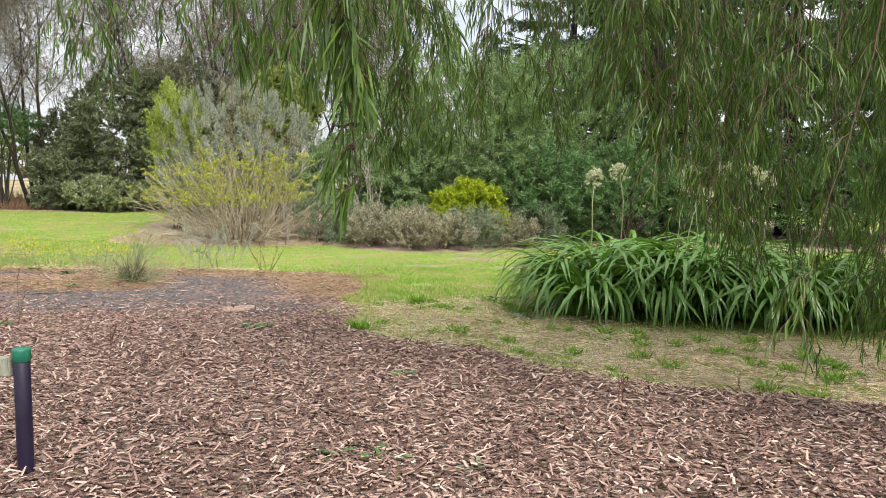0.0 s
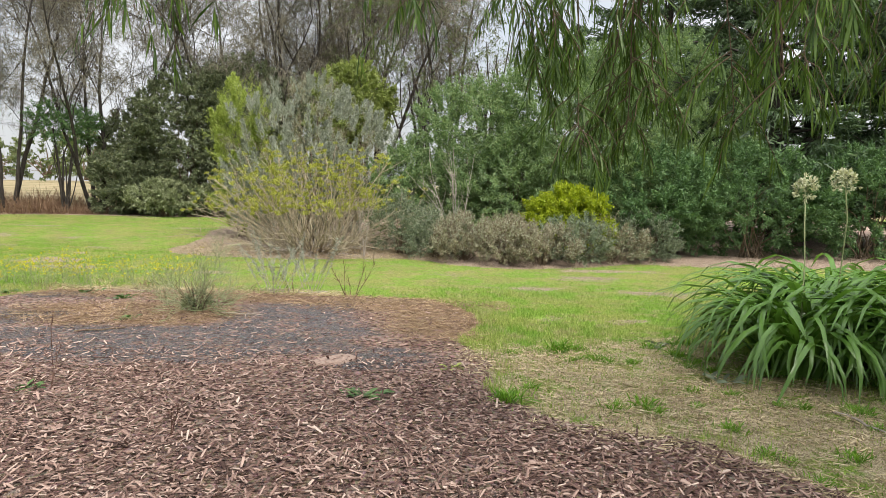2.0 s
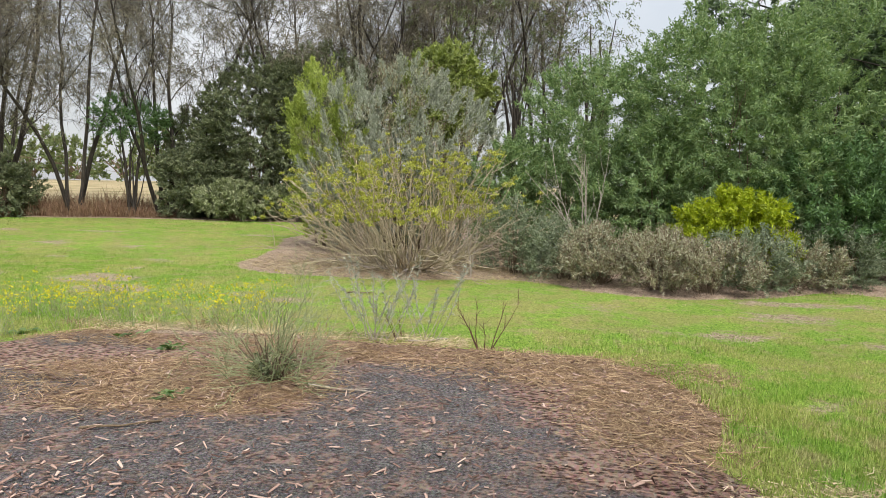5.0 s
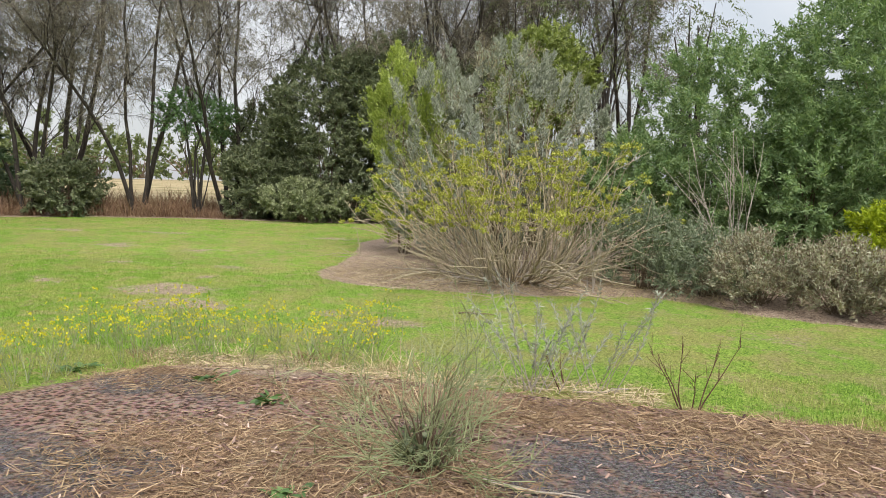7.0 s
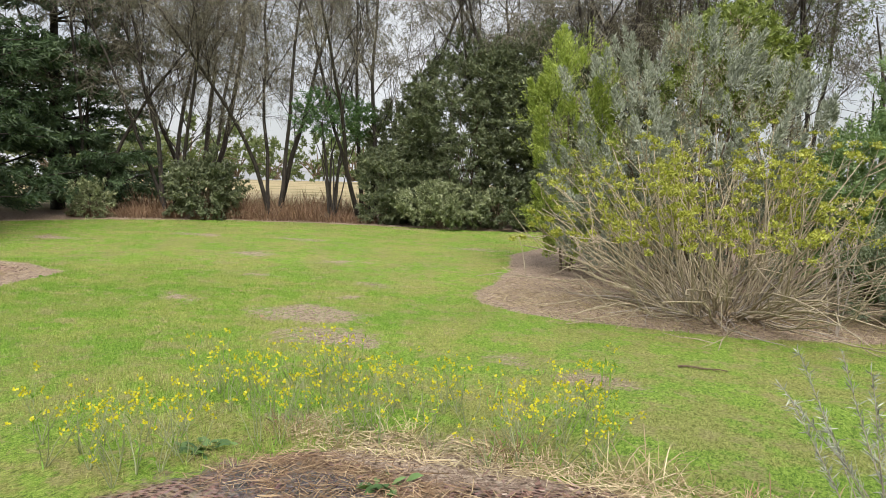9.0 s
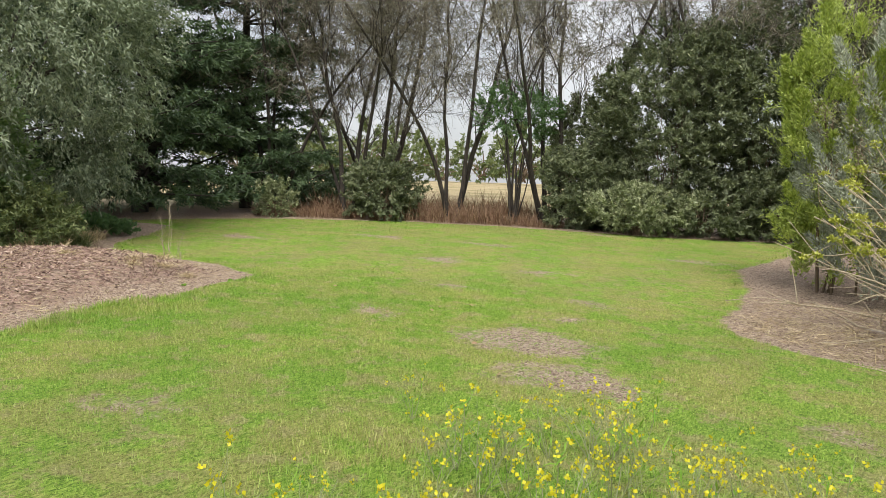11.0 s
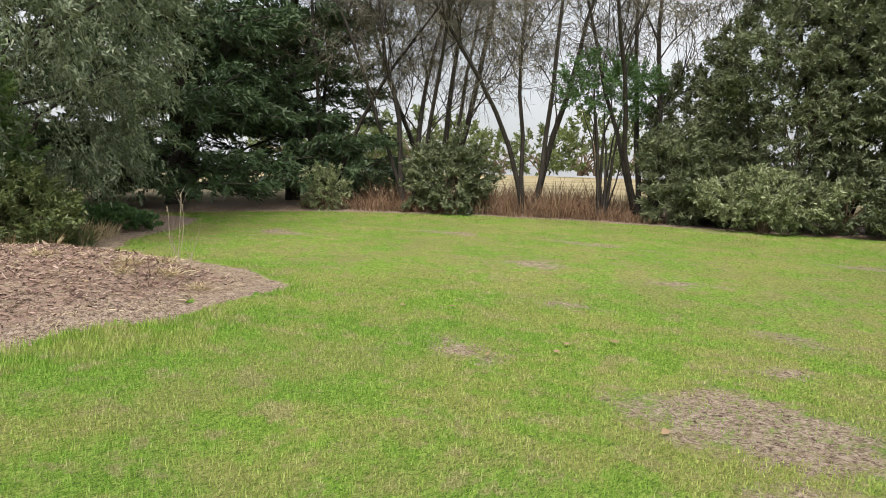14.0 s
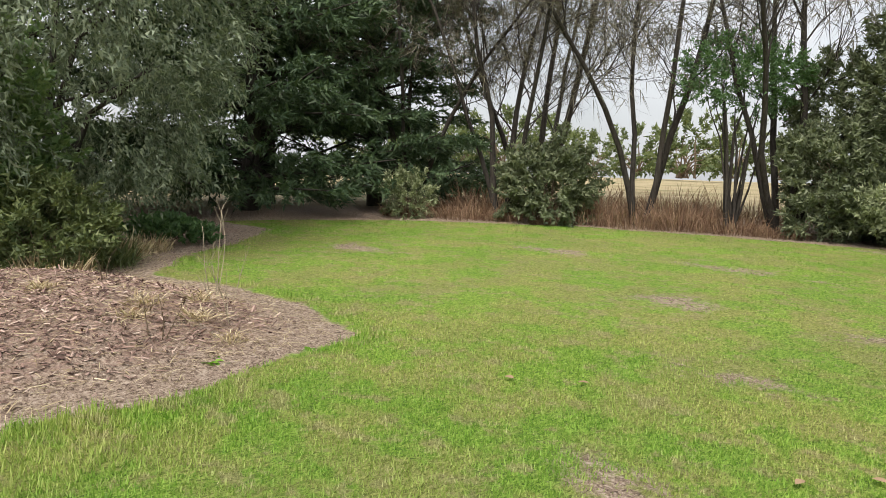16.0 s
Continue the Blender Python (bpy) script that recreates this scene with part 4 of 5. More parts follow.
def peppermint_tree(x, y):
    rng = np.random.default_rng(90)
    ob = thing("peppermint_tree", x, y, "weeping peppermint tree with long hanging leafy branches", "tree")
    base = np.array([x, y, float(ground_z(x, y))])
    trunk = wander(rng, (0, 0, -0.1), (-0.12, 0.05, 1), 4.2, 7, 0.06)
    part("trunk", mesh_of("trunk", *tubes([(trunk, np.linspace(0.3, 0.2, len(trunk)))], 10), "greybark", True), ob)
    ends = [(-0.3, 2.2), (-1.8, 3.8), (-0.4, 5.4), (1.2, 6.6), (2.6, 5.4), (3.4, 6.6), (5.2, 6.4), (-2.4, 1.4), (4.6, 0.4), (6.6, 3.0), (0.6, 4.2)]
    spine = []
    for ex, ey in ends:
        a = trunk[-1 - rng.integers(0, 3)]
        b = np.array([ex - x, ey - y, rng.uniform(3.7, 4.3) - base[2]])
        mid = (a + b) / 2 + np.array([0, 0, 0.7])
        ln = np.array([a * (1 - t) ** 2 + 2 * mid * t * (1 - t) + b * t * t for t in np.linspace(0, 1, 9)])
        ln[1:-1] += rng.normal(size=(7, 3)) * 0.05
        part("limb", mesh_of("limb", *tubes([(ln, np.linspace(0.11, 0.02, 9))], 7), "greybark", True), ob)
        spine.append(ln)
    spine = np.concatenate(spine)
    kinds = [spray_meshes(rng, 2.3, 2, 21) for _ in range(6)] + [spray_meshes(rng, 1.6, 2, 21) for _ in range(3)]
    near = [spray_meshes(rng, 2.2, 3, 14, True, 0.8, 26, 0.3), spray_meshes(rng, 1.8, 3, 18, False, 0.9, 17, 0.8)]
    spots = [(-0.26, 1.78, 1.33, 1), (-0.1, 4.4, 1.55, 0), (-1.9, 3.9, 2.05, 0), (-2.1, 4.6, 1.95, 0), (-1.5, 3.9, 2.3, 0), (-0.95, 3.2, 1.9, 2), (-0.7, 2.9, 2.0, 0),
             (-0.5, 2.6, 1.7, 2), (-0.15, 3.0, 1.95, 2), (0.0, 4.1, 1.85, 0), (0.45, 5.0, 2.2, 0), (0.6, 5.4, 2.35, 0), (-0.75, 5.3, 2.0, 2), (-0.35, 5.5, 1.55, 2),
             (0.0, 5.2, 1.6, 0), (0.25, 5.0, 1.75, 2), (0.35, 5.5, 1.8, 0), (-0.9, 5.6, 2.4, 0), (-2.6, 5.2, 2.5, 0), (-1.2, 5.0, 2.4, 0), (0.9, 6.0, 1.9, 0), (0.75, 5.3, 1.7, 0),
             (-1.4, 4.6, 2.3, 0), (-0.6, 4.4, 2.1, 0), (1.1, 6.6, 2.1, 0), (1.45, 6.9, 1.9, 0), (-0.25, 2.15, 1.75, 0), (-0.1, 1.75, 1.95, 0), (-0.45, 1.8, 1.9, 0),
             (-0.80, 5.77, 1.86, 2), (-0.65, 5.70, 2.01, 2), (-0.57, 5.57, 1.52, 2), (-0.42, 5.59, 1.62, 2), (-0.32, 5.52, 1.81, 2), (-0.24, 5.52, 1.72, 2), (-0.66, 6.02, 2.17, 2), (-0.27, 5.86, 2.10, 2)]
    while len(spots) < 116:
        Y, b = rng.uniform(3.6, 7.2), rng.uniform(0.23, 0.8)
        X = Y * b
        zb = float(np.interp(b, [0.2, 0.24, 0.33, 0.42, 0.8], [2.1, 1.85, 1.05, 0.4, 0.3])) + rng.uniform(0, 0.5)
        if (X + 0.7) / (Y - 1.55) < 0.6:
            zb = max(zb, 2.0 + rng.uniform(0, 0.4))
        if rng.uniform() < 0.25:
            zb += rng.uniform(0.6, 1.6)
        spots.append((X, Y, zb, 0))
    links = []
    for k, (sx, sy, zb, how) in enumerate(spots):
        me = near[0] if how == 1 else near[1] if how == 2 else kinds[rng.integers(0, len(kinds))]
        low = min(v.co.z for v in me[1].vertices)
        top = np.array([sx, sy, zb - low]) - base
        if how == 0 and top[2] > 4.6:
            top[2] = 4.6
        sp = new("hanging_branch", me[0])
        sp.parent = ob
        sp.matrix_basis = Matrix.Translation(top) @ Matrix.Rotation(0.0 if how == 1 else rng.uniform(0, 6.28), 4, "Z")
        part("leaves", me[1], sp, kind="stuff")
        if len(me) > 2:
            part("seed_cluster", me[2], sp, "dark seed capsules", kind="stuff")
        q = spine[np.argmin(np.linalg.norm(spine - top - np.array([0, 0, 0.6]), axis=1))]
        mid = (q + top) / 2 + np.array([0, 0, 0.25])
        root = np.array(sp.matrix_basis @ me[0].vertices[0].co)
        links.append((np.array([q, mid, root]), [0.02, 0.012, 0.008]))
    part("branching", mesh_of("branching", *tubes(links, 4), "twig", True), ob, kind="stuff")


peppermint_tree(4.9, 3.6)


# ---- agapanthus along the lawn ----
def strap_mesh(rng, length, e0, e1, width):
    """One arching strap leaf with a shallow channel."""
    seg, pts, p = 7, [], np.array([0.0, 0.0])
    for j in range(seg + 1):
        pts.append(p.copy())
        e = e0 + (e1 - e0) * (j / seg) ** 1.15
        p = p + np.array([np.cos(e), np.sin(e)]) * length / seg
    twist = rng.uniform(-0.25, 0.25)
    V = []
    for j, (r, z) in enumerate(pts):
        s = j / seg
        w = width * float(np.interp(s, [0, 0.15, 0.6, 0.9, 1], [0.6, 0.95, 1.0, 0.6, 0.06])) / 2
        side = twist * s * s * length * 0.5
        V += [(r, side - w, z + w * 0.35), (r, side, z), (r, side + w, z + w * 0.35)]
    F = []
    for j in range(seg):
        a = 3 * j
        F += [(a, a + 1, a + 4, a + 3), (a + 1, a + 2, a + 5, a + 4)]
    return mesh_of("leaf", np.array(V), np.array(F), "strap", True)


def agapanthus(x, y, seed, straps, n=150, size=1.0):
    rng = np.random.default_rng(seed)
    ob = thing("agapanthus", x, y, "dense agapanthus clump of long arching green strap leaves", "plant", "row of agapanthus clumps", turn=rng.uniform(0, 360))
    for _ in range(n):
        q = np.sqrt(rng.uniform())
        kind = straps[0] if q < 0.62 + 0.25 * rng.normal() else straps[1]
        lf = new("leaf", kind[rng.integers(0, len(kind))])
        lf.parent = ob
        a, r = rng.uniform(0, 2 * np.pi), 0.34 * q * size
        s = rng.uniform(0.8, 1.12) * size
        lf.matrix_basis = Matrix.Translation((r * np.cos(a), r * np.sin(a), 0)) @ Matrix.Rotation(a + rng.normal() * 0.45, 4, "Z") @ Matrix.Rotation(rng.normal() * 0.18, 4, "X") @ Matrix.Scale(s, 4)
    return ob


def flower_stalk(ob, x, y, z, seed):
    """A tall stalk with a ball of spent florets, bowed a little."""
    rng = np.random.default_rng(seed)
    inv = ob.matrix_basis.inverted()
    top = np.array(inv @ Vector((x, y, z)))
    foot = np.array([top[0] * 0.2, top[1] * 0.2, 0])
    mid = (foot + top) / 2 + np.array([0.05, 0.03, 0.12])
    st = part("flower_stalk", mesh_of("flower_stalk", *tubes([(np.array([foot, (foot + mid) / 2, mid, (top + mid) / 2 + [0.03, 0, 0.03], top]), [0.008, 0.007, 0.006, 0.006, 0.005])], 6), "greenstem", True), ob, "pale green flower stalk")
    d = unit(rand_dirs(rng, 60) + np.array([0, 0, 0.45])) * rng.uniform(0.6, 1.15, (60, 1))
    spokes = [(np.array([top, top + v * 0.1]), [0.0016, 0.0012]) for v in d]
    part("spoke_ball", mesh_of("spoke_ball", *tubes(spokes, 3), "greenstem"), st, kind="stuff")
    P = np.repeat(top + d * 0.1, 6, axis=0)
    part("seed_head", mesh_of("seed_head", *leaf_geo(rng, P, np.repeat(d, 6, axis=0) + rng.normal(size=P.shape) * 0.7, 0.04, 0.014), "white"), st, "pale spent florets", kind="stuff")


srng = np.random.default_rng(7)
UPRIGHT = [strap_mesh(srng, srng.uniform(1.4, 1.8), radians(srng.uniform(82, 89)), radians(srng.uniform(-100, -55)), srng.uniform(0.04, 0.056)) for _ in range(14)]
SPREAD = [strap_mesh(srng, srng.uniform(1.05, 1.4), radians(srng.uniform(62, 84)), radians(srng.uniform(-118, -88)), srng.uniform(0.038, 0.054)) for _ in range(14)]
clumps = [agapanthus(ax, ay, 200 + k, (UPRIGHT, SPREAD), an, asz) for k, (ax, ay, an, asz) in enumerate(
    [(1.75, 8.45, 230, 1.0), (2.2, 8.9, 230, 1.05), (2.75, 8.3, 210, 1.0), (3.15, 8.6, 200, 1.05), (3.7, 7.95, 220, 1.0), (4.6, 7.75, 180, 1.0), (5.5, 7.6, 130, 1.0), (6.4, 7.4, 100, 1.0), (2.6, 9.6, 100, 1.05), (3.5, 9.2, 100, 1.05), (4.6, 8.8, 90, 1.0)])]
for k, (owner, fx, fy, fz) in enumerate([(0, 1.85, 8.75, 1.62), (1, 2.12, 8.6, 1.68), (2, 2.95, 8.6, 1.5), (2, 3.1, 8.5, 1.44), (3, 3.05, 8.85, 1.68), (3, 3.4, 8.6, 1.7), (4, 3.68, 8.55, 1.7), (4, 3.85, 8.5, 1.6)]):
    flower_stalk(clumps[owner], fx, fy, fz, 1 + k)


# ---- tall fennel-like shrub and its neighbours ----
def cane_shrub(x, y):
    rng = np.random.default_rng(300)
    ob = thing("cane_shrub", x, y, "wide shrub of splayed dry canes with yellow-green flower heads", "shrub")
    lines, C = [], []
    for k in range(210):
        a, polar = rng.uniform(0, 2 * np.pi), 1.22 * rng.uniform() ** 0.7
        d = np.array([np.cos(a) * np.sin(polar), np.sin(a) * np.sin(polar), np.cos(polar)])
        r = 0.8 * np.sqrt(rng.uniform())
        ln = wander(rng, (r * np.cos(a), r * np.sin(a), -0.05), d, rng.uniform(1.5, 2.55) + 0.25 * polar, 7, 0.15, 0.03 if polar < 0.8 else -0.03)
        ln[:, 2] = np.maximum(ln[:, 2], 0.02)
        lines.append((ln, np.linspace(0.013, 0.005, len(ln)) * rng.uniform(0.6, 1.35)))
        for _ in range(3):
            i = rng.integers(3, 7)
            tw = wander(rng, ln[i], d + rng.normal(size=3) * 0.55, rng.uniform(0.25, 0.65), 3, 0.12, 0.06)
            lines.append((tw, [0.007, 0.006, 0.005, 0.003]))
            if polar < 0.95 and rng.uniform() < 0.85:
                C += [tw[-1], tw[2]]
        if polar < 0.9:
            C.append(ln[-1])
    part("cane_thicket", mesh_of("cane_thicket", *tubes(lines, 4), "cane", True), ob, "dry brown canes", kind="stuff")
    C = np.array(C)
    C = C[C[:, 2] > 0.9]
    n = len(C) * 46
    P = np.repeat(C, 46, axis=0) + rng.normal(size=(n, 3)) * np.repeat(rng.uniform(0.016, 0.042, (len(C), 1)), 46, axis=0) * np.array([1, 1, 0.6])
    part("flower_mass", mesh_of("flower_mass", *small_leaf_geo(rng, P, rng.normal(size=(n, 3)) + [0, 0, 0.5], np.full(n, 0.036), np.full(n, 0.026)), "umbel"), ob, "yellow-green flower heads", kind="stuff")
    foot = []
    for _ in range(90):
        a, polar = rng.uniform(0, 2 * np.pi), rng.uniform(0.9, 1.5)
        d = np.array([np.cos(a) * np.sin(polar), np.sin(a) * np.sin(polar), np.cos(polar)])
        ln = wander(rng, (np.cos(a) * rng.uniform(0.2, 0.9), np.sin(a) * rng.uniform(0.2, 0.9), 0.05), d, rng.uniform(0.6, 1.4), 5, 0.18, -0.05)
        ln[:, 2] = np.maximum(ln[:, 2], 0.015)
        foot.append((ln, np.linspace(0.011, 0.004, len(ln))))
    part("dead_cane", mesh_of("dead_cane", *tubes(foot, 4), "ash", True), ob, "bleached fallen canes round the foot", kind="stuff")


cane_shrub(-5.2, 18.3)


def bare_stems(name, x, y, seed, n, height, spread, mat, label, category, r0=0.008, forks=4, group=""):
    """A tuft of leafless stems."""
    rng = np.random.default_rng(seed)
    ob = thing(name, x, y, label, category, group)
    for k in range(n):
        a = rng.uniform(0, 2 * np.pi)
        ln = wander(rng, (0.06 * np.cos(a), 0.06 * np.sin(a), -0.03), (np.cos(a) * spread, np.sin(a) * spread, 1), height * rng.uniform(0.65, 1.05), 6, 0.08)
        lines, tips = [(ln, np.linspace(r0, r0 * 0.3, len(ln)))], []
        fork(rng, ln, r0, forks, height * 0.25, 0.6, 0, lines, tips, 0.1, 0.1, 0.4)
        part("stem", mesh_of("stem", *tubes(lines, 4), mat, True), ob, kind="stuff")
    return ob


bare_stems("dead_sapling", -1.75, 18.0, 310, 9, 2.4, 0.2, "ash", "leafless bleached stems of a dead sapling", "dead plant", 0.011, 4)
bare_stems("dead_sapling", -3.9, 17.6, 311, 6, 1.3, 0.12, "ash", "thin bleached dry stems at the bed edge", "dead plant", 0.009, 3)
bare_stems("woody_weed", -3.0, 11.95, 312, 6, 0.62, 0.28, "redtwig", "leafless red-brown woody weed", "weed", 0.006, 4)
bare_stems("woody_weed", -3.9, 12.2, 313, 5, 0.4, 0.35, "redtwig", "leafless red-brown woody weed", "weed", 0.004, 3)


def wiry_bush(x, y):
    rng = np.random.default_rng(320)
    ob = thing("wiry_bush", x, y, "wiry grey-green bush with fine arching stems", "bush")
    lines, tips = [], []
    for _ in range(34):
        a, polar = rng.uniform(0, 2 * np.pi), abs(rng.normal(0.8, 0.4))
        d = np.array([np.cos(a) * np.sin(polar), np.sin(a) * np.sin(polar), np.cos(polar)])
        ln = wander(rng, (rng.normal() * 0.07, rng.normal() * 0.07, 0.02), d, rng.uniform(0.45, 0.8), 5, 0.12)
        lines.append((ln, np.linspace(0.0045, 0.0022, len(ln))))
        fork(rng, ln, 0.0045, 5, 0.34, 0.75, 1, lines, tips, 0.14, 0.08, 0.3, 0.85)
    for q, r in lines:
        q[:, 2] = np.maximum(q[:, 2], 0.03)
    part("stem_tangle", mesh_of("stem_tangle", *tubes(lines, 3), "greenstem", True), ob, kind="stuff")
    twigs = [(wander(rng, (rng.normal() * 0.05, rng.normal() * 0.05, -0.03), (rng.normal() * 0.35, rng.normal() * 0.35, 1), rng.uniform(0.3, 0.5), 4, 0.1), np.linspace(0.009, 0.003, 5)) for _ in range(18)]
    part("wood", mesh_of("wood", *tubes(twigs, 4), "twig", True), ob, "dark woody base", kind="stuff")
    C, O = crown_pts(rng, 38, (0.13, 0.13, 0.13), 0.08, 0.4, 0.2, 2.0, 0.02)
    part("leafy_base", mesh_of("leafy_base", *sprig_geo(rng, C, O, 9, 0.08, 0.05, 0.028), "dark"), ob, "dark green leaves at the base", kind="stuff")


wiry_bush(-4.55, 10.3)


def silver_stems(x, y, seed, n=15, h=0.95):
    rng = np.random.default_rng(seed)
    ob = thing("silver_shrub", x, y, "slender silver-grey shrub with upright leafy stems", "shrub", "silver weeds at the bed edge")
    lines, P, D = [], [], []
    for _ in range(n):
        a = rng.uniform(0, 2 * np.pi)
        ln = wander(rng, (rng.normal() * 0.1, rng.normal() * 0.08, -0.02), (np.cos(a) * 0.6, np.sin(a) * 0.5, 1), h * rng.uniform(0.6, 1.1), 6, 0.06, 0.06)
        lines.append((ln, np.linspace(0.004, 0.0015, len(ln))))
        m = 100
        u = (0.35 + 0.65 * rng.uniform(0, 1, m)) * (len(ln) - 1.001)
        i = u.astype(int)
        P.append(ln[i] + (ln[i + 1] - ln[i]) * (u - i)[:, None])
        D.append(unit(ln[i + 1] - ln[i]) * 0.9 + rng.normal(size=(m, 3)) * 0.6)
    part("stem_tangle", mesh_of("stem_tangle", *tubes(lines, 4), "ash", True), ob, kind="stuff")
    P, D = np.concatenate(P), np.concatenate(D)
    part("foliage", mesh_of("foliage", *leaf_geo(rng, P, D, rng.uniform(0.035, 0.07, len(P)), 0.0065), "silver"), ob, kind="stuff")


silver_stems(-4.15, 12.05, 330)
silver_stems(-3.75, 12.25, 331, 9, 0.9)


def mustard_plant(seed):
    rng = np.random.default_rng(seed)
    ob = thing("mustard_weed", -7.0, 11.9, "straggly green weed with small yellow flowers", "weed", "yellow-flowered weeds at the bed edge")
    lines, tips, C = [], [], []
    for _ in range(4):
        a = rng.uniform(0, 2 * np.pi)
        ln = wander(rng, (0, 0, -0.02), (np.cos(a) * 0.4, np.sin(a) * 0.4, 1), rng.uniform(0.3, 0.52), 5, 0.12)
        lines.append((ln, np.linspace(0.004, 0.0015, len(ln))))
        fork(rng, ln, 0.003, 4, 0.18, 0.7, 0, lines, tips, 0.1, 0.1, 0.3)
        C.append(ln[-1])
    C += [t[0][-1] for t in tips]
    part("stem_tangle", mesh_of("stem_tangle", *tubes(lines, 3), "greenstem", True), ob, kind="stuff")
    C = np.array(C)[::2]
    C = np.repeat(C, 5, axis=0) + rng.normal(size=(len(C) * 5, 3)) * 0.006
    part("flower_mass", mesh_of("flower_mass", *leaf_geo(rng, C, rng.normal(size=C.shape) + [0, 0, 0.6], 0.02, 0.017), "mustard"), ob, "small yellow flowers", kind="stuff")
    u = np.concatenate([ln[rng.integers(0, 3, 3)] for ln, _ in lines[:4]])
    part("leaves", mesh_of("leaves", *strip_geo(rng, u, rng.normal(size=u.shape) + [0, 0, 0.3], 0.075, 0.012, 0.4, 2), "tall_grass"), ob, kind="stuff")
    return ob


mrng = np.random.default_rng(340)
mustards = [mustard_plant(341 + k) for k in range(3)]
for k in range(74):
    while True:
        mx, my = mrng.uniform(-9.6, -5.6), mrng.uniform(10.9, 14.0)
        out = float(-inside(BED_A, mx, my))
        if 0.05 < out < 0.25 + abs(mrng.normal(0, 0.8)):
            break
    if k < 3:
        mustards[k].matrix_basis = pose(mx, my, float(ground_z(mx, my)))
    else:
        place(mustards[k % 3], mx, my, mrng.uniform(0, 360), mrng.uniform(0.7, 1.15))


def rosette(name, x, y, seed, n, size, mat, label, category="weed", up=0.5, width=0.28, group=""):
    """A low leafy weed."""
    rng = np.random.default_rng(seed)
    ob = thing(name, x, y, label, category, group)
    a = rng.uniform(0, 2 * np.pi, n)
    D = np.stack([np.cos(a), np.sin(a), up * rng.uniform(0.2, 2.0, n)], axis=1)
    P = np.stack([np.cos(a) * 0.02, np.sin(a) * 0.02, np.full(n, 0.0)], axis=1) + rng.normal(size=(n, 3)) * [size * 0.25, size * 0.25, 0]
    L = size * rng.uniform(0.5, 1.1, n)
    part("leaves", mesh_of("leaves", *strip_geo(rng, P, D, L, L * width, 0.35, 3, (0.3, 1.0, 0.85, 0.1)), mat), ob, kind="stuff")
    return ob


for k, (wx, wy, wn, ws, wm) in enumerate([(-1.9, 7.1, 22, 0.17, "herb"), (-5.9, 11.1, 26, 0.17, "herb"), (-6.6, 11.5, 24, 0.16, "herb"), (-5.1, 9.7, 24, 0.16, "herb"), (-0.35, 3.7, 12, 0.13, "herb"),
                                          (-0.55, 3.75, 12, 0.14, "herb"), (0.2, 3.55, 12, 0.12, "silvergreen"), (-0.3, 5.3, 10, 0.14, "herb"), (-4.4, 7.0, 16, 0.16, "herb"), (0.7, 9.3, 16, 0.2, "silvergreen"),
                                          (0.95, 8.0, 18, 0.2, "silvergreen"), (-7.9, 11.6, 26, 0.18, "herb"), (-1.3, 8.0, 10, 0.12, "lime"), (-15.2, 15.2, 14, 0.1, "tall_grass"), (-15.05, 16.0, 14, 0.1, "tall_grass")]):
    rosette("leafy_weed", wx, wy, 400 + k, wn, ws, wm, "small low green leafy weed on the mulch" if wm != "silvergreen" else "small grey-green leafy weed", group="small weeds")
for k, (wx, wy, wn, ws) in enumerate([(-0.85, 7.15, 150, 0.2), (-0.3, 8.9, 170, 0.22), (0.1, 8.5, 60, 0.13), (0.6, 7.6, 60, 0.12), (1.9, 6.8, 70, 0.13), (2.6, 5.9, 60, 0.12)]):
    rosette("grass_tuft", wx, wy, 430 + k, wn, ws, "tall_grass", "bright green tuft of grass at the bed edge", "grass", 1.6, 0.05, "grass tufts")
trng = np.random.default_rng(440)
for k in range(64):
    while True:
        wx, wy = trng.uniform(-1.0, 4.6), trng.uniform(4.8, 9.6)
        if float(inside(STRAW, wx, wy)) > 0.1 and wx < 3.4:
            break
    rosette("grass_tuft", wx, wy, 441 + k, 80, trng.uniform(0.08, 0.17), "tall_grass", "small green tuft of grass in dry straw", "grass", 1.4, 0.06, "grass tufts")
for k, (wx, wy, wn, ws) in enumerate([(-6.1, 12.3, 70, 0.42), (-5.3, 12.25, 90, 0.5), (-4.75, 12.0, 70, 0.4), (-6.9, 12.35, 60, 0.35), (-7.6, 12.0, 60, 0.35), (-4.9, 11.2, 50, 0.3)]):
    rosette("dry_tuft", wx, wy, 480 + k, wn, ws, "dry" if k % 2 else "rust", "wispy tuft of dry seeding grass at the bed edge", "grass", 1.3, 0.014, "dry grass tufts")
for k, (wx, wy, ws) in enumerate([(-15.9, 15.4, 0.26), (-16.2, 15.1, 0.24), (-15.5, 15.5, 0.2), (-16.35, 15.6, 0.24), (-15.95, 14.9, 0.2), (-17.2, 14.6, 0.22)]):
    rosette("dry_tuft", wx, wy, 490 + k, 130, ws, "dry", "wispy tuft of pale dry grass on the mulch mound", "grass", 0.9, 0.03, "dry grass tufts")
for k, (wx, wy, wh) in enumerate([(1.25, 4.6, 0.32), (2.05, 4.5, 0.3), (-4.3, 7.0, 0.55), (-2.95, 6.1, 0.25), (0.15, 5.0, 0.2)]):
    bare_stems("twiggy_seedling", wx, wy, 450 + k, 2, wh, 0.15, "redtwig", "thin twiggy seedling in the mulch", "seedling", 0.004, 6, "seedlings in the mulch")
